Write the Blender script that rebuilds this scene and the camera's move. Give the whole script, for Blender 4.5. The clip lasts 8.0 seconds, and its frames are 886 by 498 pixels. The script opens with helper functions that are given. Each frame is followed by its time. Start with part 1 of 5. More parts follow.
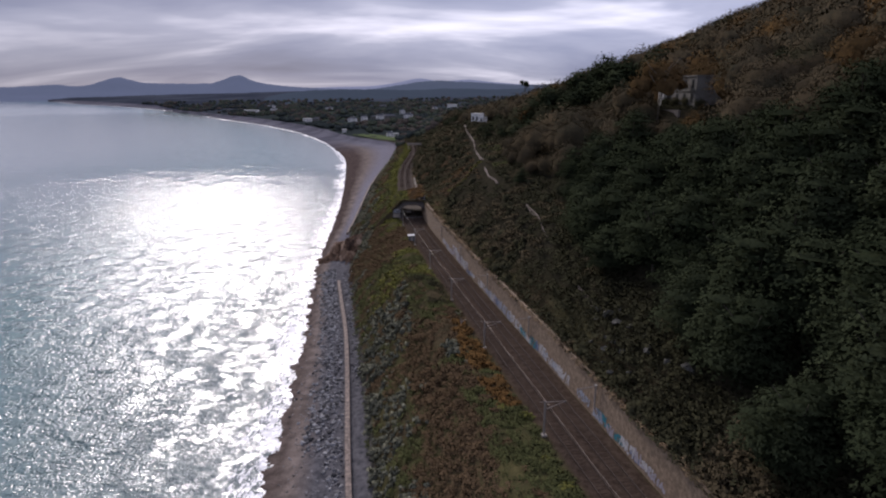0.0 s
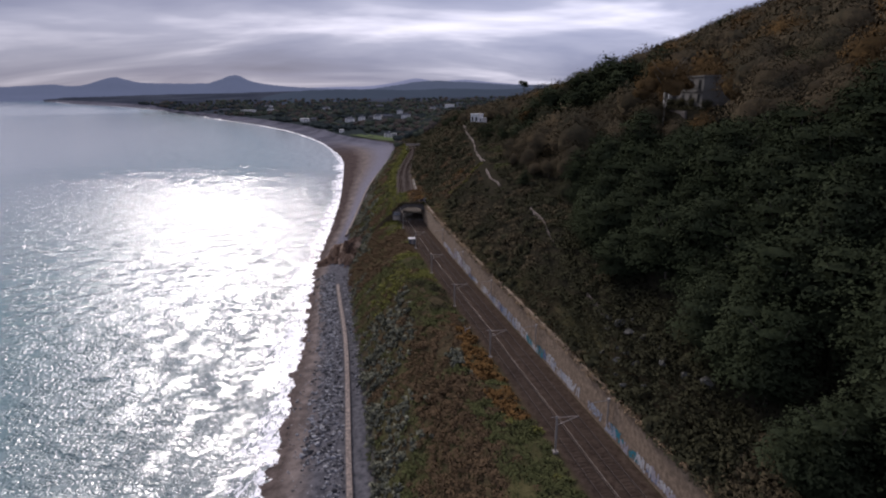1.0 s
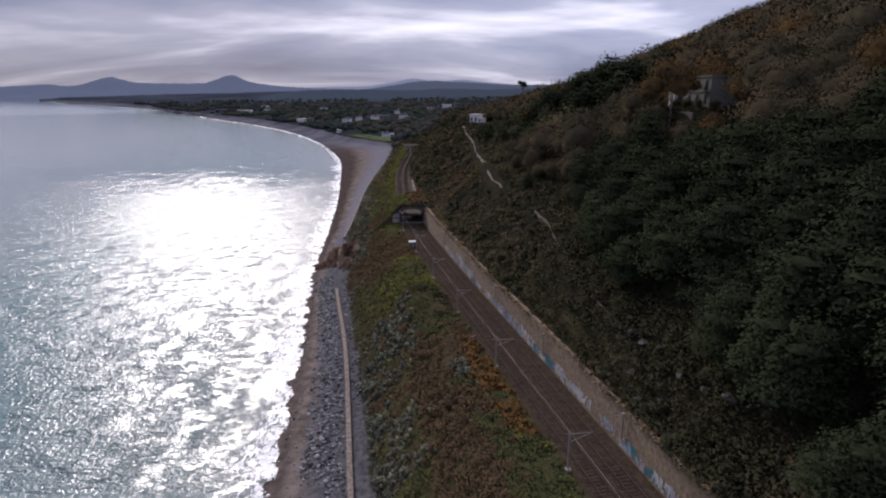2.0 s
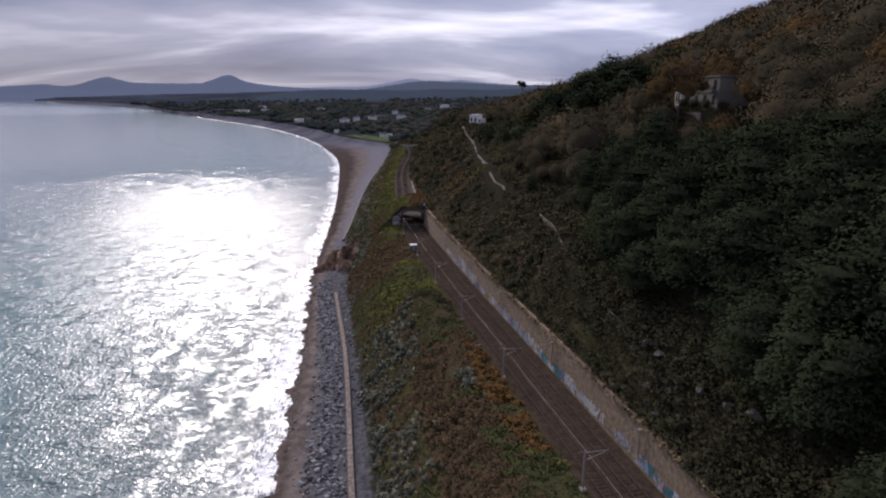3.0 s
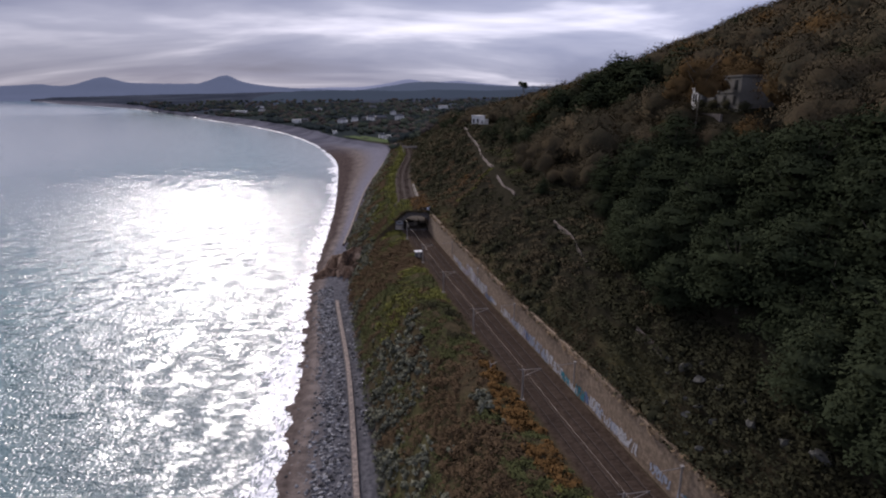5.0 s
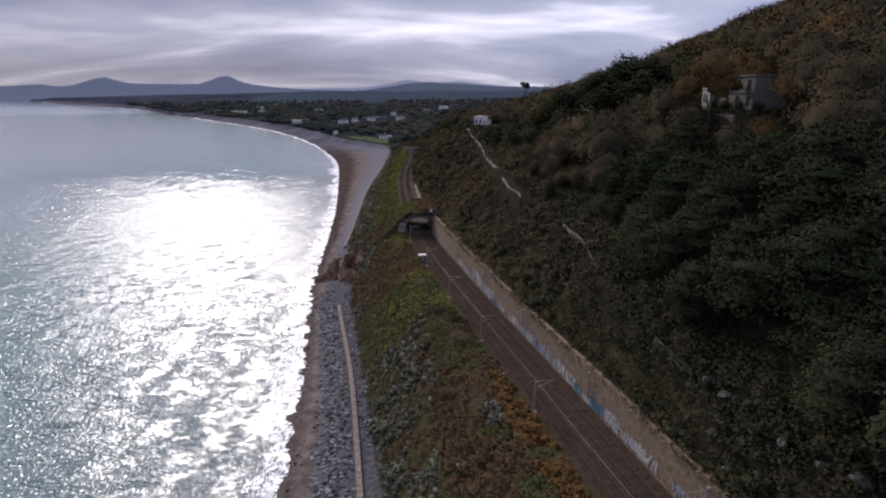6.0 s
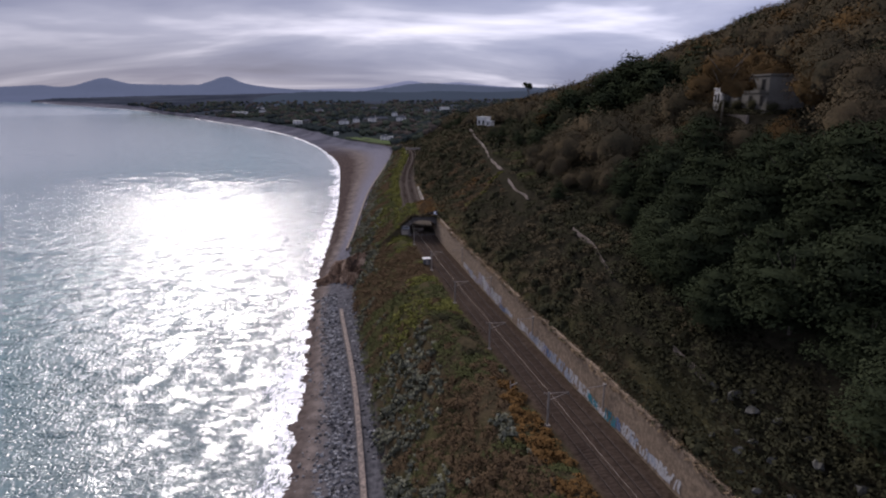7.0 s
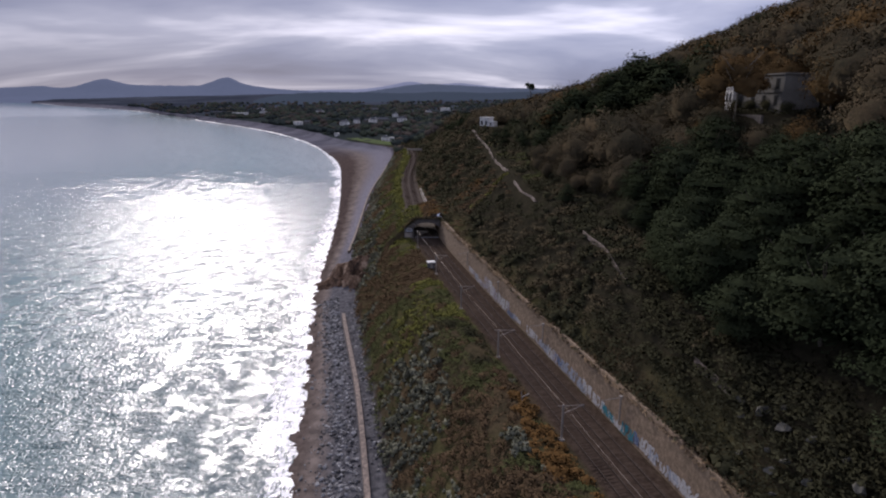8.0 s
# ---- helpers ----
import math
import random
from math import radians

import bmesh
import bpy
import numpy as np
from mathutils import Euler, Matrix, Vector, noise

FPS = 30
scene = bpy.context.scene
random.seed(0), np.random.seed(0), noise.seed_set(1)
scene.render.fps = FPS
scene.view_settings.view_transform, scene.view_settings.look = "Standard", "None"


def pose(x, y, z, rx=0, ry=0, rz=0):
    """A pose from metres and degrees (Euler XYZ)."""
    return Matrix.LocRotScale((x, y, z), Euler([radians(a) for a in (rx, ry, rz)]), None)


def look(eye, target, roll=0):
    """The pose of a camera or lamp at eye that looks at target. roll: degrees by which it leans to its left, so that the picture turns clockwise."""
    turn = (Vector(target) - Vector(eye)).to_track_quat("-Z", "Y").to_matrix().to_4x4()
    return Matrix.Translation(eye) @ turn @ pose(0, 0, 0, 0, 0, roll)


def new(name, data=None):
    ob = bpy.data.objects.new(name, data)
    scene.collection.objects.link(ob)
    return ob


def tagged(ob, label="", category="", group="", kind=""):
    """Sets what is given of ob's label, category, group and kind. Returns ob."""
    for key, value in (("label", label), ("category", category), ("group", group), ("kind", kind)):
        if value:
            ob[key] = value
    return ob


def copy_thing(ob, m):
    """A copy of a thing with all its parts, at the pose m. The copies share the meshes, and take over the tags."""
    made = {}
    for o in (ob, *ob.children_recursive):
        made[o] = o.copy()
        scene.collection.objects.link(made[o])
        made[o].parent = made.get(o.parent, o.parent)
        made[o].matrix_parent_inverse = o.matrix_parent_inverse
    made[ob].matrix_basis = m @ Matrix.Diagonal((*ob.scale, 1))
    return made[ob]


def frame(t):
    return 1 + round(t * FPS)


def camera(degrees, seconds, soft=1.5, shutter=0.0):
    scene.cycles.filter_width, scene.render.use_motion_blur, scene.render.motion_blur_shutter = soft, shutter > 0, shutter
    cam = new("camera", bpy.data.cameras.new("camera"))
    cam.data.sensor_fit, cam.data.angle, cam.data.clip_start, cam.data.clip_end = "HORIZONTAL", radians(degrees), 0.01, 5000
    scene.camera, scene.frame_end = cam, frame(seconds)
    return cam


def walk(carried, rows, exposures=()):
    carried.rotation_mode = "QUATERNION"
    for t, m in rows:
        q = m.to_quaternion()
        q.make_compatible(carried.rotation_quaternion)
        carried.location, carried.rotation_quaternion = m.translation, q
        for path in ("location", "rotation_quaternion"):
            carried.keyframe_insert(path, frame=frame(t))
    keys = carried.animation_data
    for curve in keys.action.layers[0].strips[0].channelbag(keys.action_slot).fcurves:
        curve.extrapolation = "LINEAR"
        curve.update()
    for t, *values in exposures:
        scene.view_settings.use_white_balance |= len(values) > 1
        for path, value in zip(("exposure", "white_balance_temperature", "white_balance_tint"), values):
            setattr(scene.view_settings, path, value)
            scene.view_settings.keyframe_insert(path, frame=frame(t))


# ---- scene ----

# ================= camera =================
cam = camera(74.0, 8.0, soft=2.1)
# seconds, eye, yaw (to the left), pitch, roll
ROWS = [
    (0.0, 12.37, 2.94, 64.73, 0.111, -14.681, -0.008),
    (0.5, 11.75, 4.80, 64.80, -0.021, -14.679, 0.006),
    (1.0, 11.14, 6.67, 64.85, -0.169, -14.677, 0.019),
    (1.5, 10.52, 8.55, 64.89, -0.322, -14.674, 0.034),
    (2.0, 9.89, 10.44, 64.91, -0.471, -14.670, 0.051),
    (2.5, 9.26, 12.34, 64.92, -0.610, -14.663, 0.071),
    (3.0, 8.64, 14.24, 64.91, -0.732, -14.653, 0.093),
    (3.5, 8.01, 16.15, 64.88, -0.834, -14.639, 0.118),
    (4.0, 7.39, 18.05, 64.84, -0.914, -14.622, 0.145),
    (4.5, 6.77, 19.96, 64.78, -0.970, -14.600, 0.173),
    (5.0, 6.15, 21.87, 64.71, -1.002, -14.575, 0.201),
    (5.5, 5.54, 23.78, 64.63, -1.014, -14.546, 0.228),
    (6.0, 4.94, 25.69, 64.53, -1.008, -14.513, 0.252),
    (6.5, 4.35, 27.59, 64.42, -0.989, -14.477, 0.271),
    (7.0, 3.77, 29.49, 64.29, -0.966, -14.439, 0.283),
    (7.5, 3.20, 31.37, 64.16, -0.944, -14.399, 0.285),
    (8.0, 2.64, 33.25, 64.01, -0.935, -14.358, 0.273),
]
walk(cam, [(t, pose(x, y, z, 0, 0, yaw) @ pose(0, 0, 0, 90 + pitch) @ pose(0, 0, 0, 0, 0, roll)) for t, x, y, z, yaw, pitch, roll in ROWS],
     exposures=[(0.0, 0.0, 6400, 20), (8.0, 0.0, 6400, 20)])

# ================= sky and sun =================
SUN_AZ, SUN_EL = -21.2, 28.0          # degrees from +y towards +x, and above the sea
sd = Vector((math.sin(radians(SUN_AZ)) * math.cos(radians(SUN_EL)), math.cos(radians(SUN_AZ)) * math.cos(radians(SUN_EL)), math.sin(radians(SUN_EL))))


def nodes_of(tree):
    n, l = tree.nodes, tree.links

    def add(kind, **kw):
        nd = n.new(kind)
        for k, v in kw.items():
            nd.inputs[k.replace("_", " ")].default_value = v
        return nd
    return n, l, add


def ramp(nd, stops):
    el = nd.color_ramp.elements
    while len(el) > 1:
        el.remove(el[-1])
    el[0].position, el[0].color = stops[0][0], (*stops[0][1], 1)
    for p, c in stops[1:]:
        e = el.new(p)
        e.color = (*c, 1)


def make_world():
    w = bpy.data.worlds.new("sky")
    scene.world = w
    w.use_nodes = True
    n, l, add = nodes_of(w.node_tree)
    n.clear()
    out, bg = add("ShaderNodeOutputWorld"), add("ShaderNodeBackground", Strength=0.10)
    sky = add("ShaderNodeTexSky")
    sky.sky_type, sky.sun_disc = "NISHITA", False
    sky.sun_elevation, sky.sun_rotation = radians(SUN_EL), radians(SUN_AZ)
    tc, sep = add("ShaderNodeTexCoord"), add("ShaderNodeSeparateXYZ")
    l.new(tc.outputs["Generated"], sep.inputs[0])
    zc = add("ShaderNodeMath"); zc.operation = "MAXIMUM"; zc.inputs[1].default_value = 0.0
    l.new(sep.outputs[2], zc.inputs[0])
    za = add("ShaderNodeMath"); za.operation = "ADD"; za.inputs[1].default_value = 0.27
    l.new(zc.outputs[0], za.inputs[0])
    dx, dy = add("ShaderNodeMath"), add("ShaderNodeMath")
    dx.operation = dy.operation = "DIVIDE"
    l.new(sep.outputs[0], dx.inputs[0]); l.new(za.outputs[0], dx.inputs[1])
    l.new(sep.outputs[1], dy.inputs[0]); l.new(za.outputs[0], dy.inputs[1])
    comb = add("ShaderNodeCombineXYZ")
    l.new(dx.outputs[0], comb.inputs[0]); l.new(dy.outputs[0], comb.inputs[1])
    mp = add("ShaderNodeMapping"); mp.inputs["Scale"].default_value = (0.75, 1.75, 1); mp.inputs["Location"].default_value = (1.3, 0.4, 0)
    mp.inputs["Rotation"].default_value = (0, 0, radians(-26))
    l.new(comb.outputs[0], mp.inputs[0])
    no = add("ShaderNodeTexNoise", Scale=1.0, Detail=5.0, Roughness=0.5, Distortion=0.5)
    l.new(mp.outputs[0], no.inputs["Vector"])
    rp = add("ShaderNodeValToRGB")
    ramp(rp, [(0.30, (1.68, 1.95, 2.85)), (0.45, (2.40, 2.73, 3.85)), (0.55, (3.52, 3.84, 4.9)), (0.69, (7.65, 7.85, 8.8))])
    l.new(no.outputs["Fac"], rp.inputs[0])
    # thinner cloud round the hidden sun
    dot = add("ShaderNodeVectorMath"); dot.operation = "DOT_PRODUCT"; dot.inputs[1].default_value = sd
    l.new(tc.outputs["Generated"], dot.inputs[0])
    gl = add("ShaderNodeMapRange"); gl.inputs[1].default_value, gl.inputs[2].default_value = 0.965, 1.0
    gl.inputs[3].default_value, gl.inputs[4].default_value = 1.0, 2.2
    l.new(dot.outputs["Value"], gl.inputs[0])
    side = add("ShaderNodeMapRange")        # the cover thins towards the land
    side.inputs[1].default_value, side.inputs[2].default_value, side.inputs[3].default_value, side.inputs[4].default_value = -0.55, 0.35, 0.98, 1.38
    l.new(sep.outputs[0], side.inputs[0])
    low = add("ShaderNodeMapRange")         # greyer towards the horizon
    low.inputs[1].default_value, low.inputs[2].default_value, low.inputs[3].default_value, low.inputs[4].default_value = 0.0, 0.10, 0.72, 1.06
    l.new(sep.outputs[2], low.inputs[0])
    both0 = add("ShaderNodeMath"); both0.operation = "MULTIPLY"
    l.new(gl.outputs[0], both0.inputs[0]); l.new(side.outputs[0], both0.inputs[1])
    both = add("ShaderNodeMath"); both.operation = "MULTIPLY"
    l.new(both0.outputs[0], both.inputs[0]); l.new(low.outputs[0], both.inputs[1])
    mul = add("ShaderNodeVectorMath"); mul.operation = "SCALE"
    l.new(rp.outputs[0], mul.inputs[0]); l.new(both.outputs[0], mul.inputs["Scale"])
    mix = add("ShaderNodeMix"); mix.data_type = "RGBA"; mix.inputs[0].default_value = 0.96
    l.new(sky.outputs[0], mix.inputs[6]); l.new(mul.outputs[0], mix.inputs[7])
    l.new(mix.outputs[2], bg.inputs[0]); l.new(bg.outputs[0], out.inputs[0])


make_world()
sun = new("sun", bpy.data.lights.new("sun", "SUN"))
sun.data.energy, sun.data.angle, sun.data.color = 3.2, radians(16), (1.0, 0.95, 0.88)
sun.matrix_world = look(sd * 500, (0, 0, 0))


# ================= materials =================
def material(name, stops, scale=1.0, rough=0.9, bump=0.3, detail=6, per="", metal=0.0, spec=0.15, bump_dist=0.1, stretch=None, vary=0.28):
    """A surface with colour noise at two scales; per: 'object' or 'island' varies it piece by piece."""
    m = bpy.data.materials.new(name)
    m.use_nodes = True
    n, l, add = nodes_of(m.node_tree)
    b = n["Principled BSDF"]
    b.inputs["Roughness"].default_value, b.inputs["Metallic"].default_value = rough, metal
    b.inputs["Specular IOR Level"].default_value = spec
    tc = add("ShaderNodeTexCoord") if per == "" else add("ShaderNodeNewGeometry")
    src = tc.outputs["Object"] if per == "" else tc.outputs["Position"]
    if stretch:
        mp = add("ShaderNodeMapping"); mp.inputs["Scale"].default_value = stretch
        l.new(src, mp.inputs[0]); src = mp.outputs[0]
    n1, n2 = add("ShaderNodeTexNoise", Scale=scale, Detail=float(detail), Roughness=0.6), add("ShaderNodeTexNoise", Scale=scale * 9, Detail=3.0)
    l.new(src, n1.inputs["Vector"]); l.new(src, n2.inputs["Vector"])
    mx = add("ShaderNodeMath"); mx.operation = "MULTIPLY_ADD"; mx.inputs[1].default_value = 0.3
    l.new(n2.outputs["Fac"], mx.inputs[0])
    sc = add("ShaderNodeMath"); sc.operation = "MULTIPLY"; sc.inputs[1].default_value = 0.7
    l.new(n1.outputs["Fac"], sc.inputs[0]); l.new(sc.outputs[0], mx.inputs[2])
    fac = mx.outputs[0]
    if per:
        rnd = add("ShaderNodeNewGeometry").outputs["Random Per Island"] if per == "island" else add("ShaderNodeObjectInfo").outputs["Random"]
        mr = add("ShaderNodeMapRange"); mr.inputs[3].default_value, mr.inputs[4].default_value = -vary, vary
        l.new(rnd, mr.inputs[0])
        ad = add("ShaderNodeMath"); ad.operation = "ADD"
        l.new(fac, ad.inputs[0]); l.new(mr.outputs[0], ad.inputs[1]); fac = ad.outputs[0]
    rp = add("ShaderNodeValToRGB"); ramp(rp, stops)
    l.new(fac, rp.inputs[0]); l.new(rp.outputs[0], b.inputs["Base Color"])
    if bump:
        bp = add("ShaderNodeBump", Strength=bump, Distance=bump_dist)
        l.new(mx.outputs[0], bp.inputs["Height"]); l.new(bp.outputs[0], b.inputs["Normal"])
    return m


def lerp3(a, b, t):
    return tuple(p + (q - p) * t for p, q in zip(a, b))


def tones(a, b, lo=0.3, hi=0.7):
    return [(lo, a), (0.5, lerp3(a, b, 0.45)), (hi, b)]


M = {}
M["concrete"] = material("weathered concrete", tones((0.20, 0.18, 0.16), (0.42, 0.37, 0.32)), 0.8, 0.9, 0.4)
M["sea_wall"] = material("stained concrete", tones((0.10, 0.084, 0.074), (0.36, 0.285, 0.24), 0.36, 0.64), 1.4, 0.9, 0.4)
M["stone_wall"] = material("rubble stone wall", tones((0.115, 0.086, 0.060), (0.42, 0.310, 0.215)), 1.6, 0.95, 0.8)
M["ballast"] = material("brown ballast", tones((0.045, 0.036, 0.030), (0.12, 0.096, 0.080)), 1.2, 0.95, 0.8)
M["rail"] = material("rusty rail steel", tones((0.030, 0.022, 0.018), (0.07, 0.052, 0.042)), 3, 1.0, 0.1, spec=0.03)
M["wire"] = material("bright line wire", tones((0.55, 0.48, 0.42), (0.75, 0.68, 0.6)), 3, 0.45, 0.0, metal=0.6)
M["rail_head"] = material("polished rail head", tones((0.085, 0.066, 0.054), (0.14, 0.112, 0.094)), 3, 0.75, 0.0)
M["old_wire"] = material("dull copper wire", tones((0.10, 0.08, 0.065), (0.18, 0.145, 0.12)), 3, 0.8, 0.0)
M["sleeper"] = material("sleeper", tones((0.043, 0.032, 0.026), (0.082, 0.061, 0.048)), 2, 1.0, 0.3, per="object", spec=0.0, vary=0.14)
M["galv"] = material("galvanised steel", tones((0.22, 0.20, 0.185), (0.36, 0.33, 0.305)), 3, 0.6, 0.1, metal=0.2)
M["boulder"] = material("grey boulder", tones((0.036, 0.036, 0.039), (0.33, 0.325, 0.325)), 1.5, 0.8, 0.5, per="object")
M["boulder_far"] = material("grey boulders", tones((0.036, 0.036, 0.039), (0.33, 0.325, 0.325)), 1.5, 0.8, 0.5, per="island")
M["rock"] = material("brown cliff rock", [(0.38, (0.022, 0.016, 0.013)), (0.45, (0.085, 0.053, 0.036)), (0.53, (0.21, 0.135, 0.088)), (0.62, (0.46, 0.33, 0.23))], 0.26, 0.9, 0.7, bump_dist=0.5, stretch=(1, 1, 0.5))
M["grey_rock"] = material("lichened grey rock", tones((0.05, 0.049, 0.043), (0.17, 0.163, 0.145)), 1.8, 0.9, 0.6)
M["white"] = material("white render", tones((0.6, 0.6, 0.58), (0.82, 0.81, 0.78)), 0.5, 0.8, 0.1)
# grey render dimmed: the tree shade on the villa put into its colour
M["dimmed_grey_render"] = material("dimmed grey render", tones((0.105, 0.102, 0.093), (0.18, 0.173, 0.158)), 0.35, 0.9, 0.2)
M["slate"] = material("slate roof", tones((0.06, 0.065, 0.075), (0.14, 0.14, 0.15)), 1.5, 0.6, 0.3)
M["dark"] = material("dark opening", tones((0.015, 0.015, 0.016), (0.03, 0.03, 0.03)), 1, 0.3, 0.0)
M["bark"] = material("bark", tones((0.05, 0.042, 0.035), (0.16, 0.135, 0.11)), 3, 0.95, 0.5)
M["pale_bark"] = material("pale bark", tones((0.13, 0.115, 0.092), (0.30, 0.27, 0.22)), 3, 0.95, 0.5)
FOL = {
    "brown": ((0.045, 0.042, 0.028), (0.102, 0.077, 0.047)),
    "olive": ((0.034, 0.035, 0.021), (0.064, 0.060, 0.035)),
    "pine": ((0.019, 0.025, 0.0135), (0.038, 0.046, 0.0255)),
    "orange": ((0.056, 0.040, 0.021), (0.118, 0.071, 0.030)),
    "rust": ((0.082, 0.050, 0.023), (0.178, 0.098, 0.037)),
    "gorse": ((0.060, 0.063, 0.042), (0.200, 0.200, 0.150)),
    "bracken": ((0.070, 0.050, 0.031), (0.128, 0.087, 0.053)),
    "grass": ((0.048, 0.054, 0.024), (0.100, 0.107, 0.046)),
    "yellow_grass": ((0.076, 0.082, 0.026), (0.165, 0.160, 0.048)),
    "straw": ((0.120, 0.085, 0.055), (0.290, 0.215, 0.140)),
    "thicket": ((0.056, 0.047, 0.030), (0.094, 0.076, 0.048)),
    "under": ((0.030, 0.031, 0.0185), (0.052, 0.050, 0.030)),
    # far tones lean blue-grey: mild distance haze put into the leaf colour
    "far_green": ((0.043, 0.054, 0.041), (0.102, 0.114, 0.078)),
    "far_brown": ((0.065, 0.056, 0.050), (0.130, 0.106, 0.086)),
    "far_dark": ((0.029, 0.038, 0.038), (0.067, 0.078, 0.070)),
}
KINDS_OF_TREE = ("brown", "olive", "pine", "orange")
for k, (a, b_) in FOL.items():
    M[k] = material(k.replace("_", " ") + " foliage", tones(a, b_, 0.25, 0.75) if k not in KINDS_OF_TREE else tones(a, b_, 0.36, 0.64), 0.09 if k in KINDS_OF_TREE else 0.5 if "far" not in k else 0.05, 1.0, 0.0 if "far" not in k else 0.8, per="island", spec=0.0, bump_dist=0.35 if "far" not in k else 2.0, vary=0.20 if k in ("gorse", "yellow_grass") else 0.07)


# ================= plan =================
def curve(pts):
    """Smooth function through (u, v) pairs in order of u."""
    us, vs = np.array([p[0] for p in pts], float), np.array([p[1] for p in pts], float)
    h, d = np.diff(us), np.diff(vs) / np.diff(us)
    m = np.empty(len(us)); m[0], m[-1] = d[0], d[-1]
    for i in range(1, len(us) - 1):
        m[i] = 0 if d[i - 1] * d[i] <= 0 else (h[i - 1] + h[i]) / (h[i - 1] / d[i] + h[i] / d[i - 1])

    def f(u):
        u = np.clip(np.asarray(u, float), us[0], us[-1])
        i = np.clip(np.searchsorted(us, u) - 1, 0, len(h) - 1)
        t = (u - us[i]) / h[i]
        return (1 + 2 * t) * (1 - t) ** 2 * vs[i] + t * (1 - t) ** 2 * h[i] * m[i] + t * t * (3 - 2 * t) * vs[i + 1] + t * t * (t - 1) * h[i] * m[i + 1]
    return f


def smooth(a, b, v):
    t = np.clip((np.asarray(v, float) - a) / (b - a), 0, 1)
    return t * t * (3 - 2 * t)


RAIL_Z = 20.0
SEA = 0.0
shore = curve([(-400, 25), (-30, -2), (40, -12), (86, -17), (105, -19.3), (123, -21.6), (160, -26.6), (223, -36.4), (324, -46.8), (492, -69.5), (600, -87), (786, -137), (1015, -223),
               (1275, -355), (1630, -578), (1797, -682), (2060, -798), (2434, -1141), (2781, -1618), (3605, -2435), (3803, -2782), (5200, -4800)])
quay = curve([(-400, 78), (0, 13.5), (83, -2.7), (146, -13.3), (200, -24.6), (214, -27), (236, -28), (258, -31.5), (290, -33), (387, -38.2), (720, -53), (800, -98), (900, -148), (1015, -196), (1300, -338), (1800, -660), (2434, -1110), (5200, -4770)])
foot = curve([(-400, 84), (0, 17), (82, 0.9), (101, -2), (136, -8.6), (179, -16.5), (205, -21.3), (222, -22.8), (236, -24.5), (258, -29.5), (290, -31), (387, -35), (720, -47), (800, -91), (900, -141), (1015, -188), (1300, -330), (1800, -650), (2434, -1100), (5200, -4760)])
track = curve([(-400, 134), (0, 47), (104, 24.4), (180, 8.1), (222, 0.4), (250, -2.4), (281, -5.2), (320, -8.4), (352, -10.5), (400, -11.8), (467, -11.4), (510, -12.8), (548, -16), (600, -25), (640, -33), (720, -42), (900, -100), (1300, -260), (1800, -520), (2434, -940), (5200, -4500)])
# cross-sections of the hillside: distance along the coast, then height over distance from the line
SECTIONS = [(y_, curve(p_ + [(350, p_[-1][1] + 28), (600, p_[-1][1] + 50), (1500, p_[-1][1] + 45), (5000, p_[-1][1] + 30)])) for y_, p_ in (
    (70, [(4.2, 24.7), (6.5, 25.6), (9.6, 28.6), (12, 31.5), (20, 38), (35, 47), (60, 58), (100, 75), (150, 95), (250, 130)]),
    (98, [(4.2, 24.7), (6.5, 25.8), (9.6, 29.2), (11.5, 31.4), (20, 37.5), (35, 45.5), (60, 57), (100, 75), (150, 94), (250, 130)]),
    (140, [(4.2, 24.7), (6.5, 25.8), (11, 29.5), (18.5, 36.9), (26, 38.6), (36, 41), (54, 51), (72, 61), (100, 74), (150, 92), (250, 128)]),
    (185, [(4.2, 25.0), (6.5, 26), (11, 29.5), (21, 38.6), (30, 42), (50, 50), (62, 55.5), (76, 61), (86, 62), (100, 72), (150, 90), (250, 124)]),
    (217, [(4.2, 25.4), (6.5, 26.6), (11, 30), (18, 34.2), (25, 41.4), (35, 43), (50, 45), (70, 54), (90, 64), (120, 77), (160, 93), (250, 124)]),
    (236, [(4.2, 26.4), (8, 27.2), (14, 29.5), (21, 34.2), (28, 40.8), (36, 43), (50, 46), (70, 56), (90, 66), (120, 78), (160, 93), (250, 124)]),
    (262, [(4.2, 20), (8, 23), (14, 27), (22, 34), (30, 41), (36, 43), (50, 47), (70, 58), (91, 67.5), (120, 78), (160, 93), (250, 122)]),
    (296, [(4.2, 20), (8, 22), (14, 26), (24, 34.5), (33, 42.2), (40, 44), (50, 47), (70, 57), (91, 65.5), (120, 74), (160, 89), (250, 118)]),
    (330, [(4.2, 20), (8, 22), (14, 26), (24, 35), (32, 44.2), (40, 45), (60, 51), (80, 59), (95, 63.5), (120, 71), (160, 87), (200, 102.5), (250, 121)]),
    (372, [(4.2, 20), (8, 22), (14, 27), (24, 37), (34, 45.2), (60, 50), (90, 59), (122, 69), (156, 84), (192, 100), (250, 123)]),
    (450, [(4.2, 20), (10, 24), (20, 33), (30, 42), (60, 47), (113, 62), (150, 75), (190, 90), (250, 108)]),
    (650, [(4.2, 20), (10, 23), (20, 30), (30, 36), (60, 42), (113, 54), (190, 72), (250, 86)]))]


def hillside(s, y):
    """Height of the hillside between its cross-sections."""
    out = SECTIONS[0][1](s)
    for (ya, _), (yb, fb) in zip(SECTIONS, SECTIONS[1:]):
        t = np.clip((y - ya) / (yb - ya), 0, 1)
        out = out + (fb(s) - out) * t
    return out


berm = curve([(-400, 0), (60, 0), (100, 1.2), (120, 2.0), (150, 2.2), (175, 0.4), (195, 0), (5200, 0)])
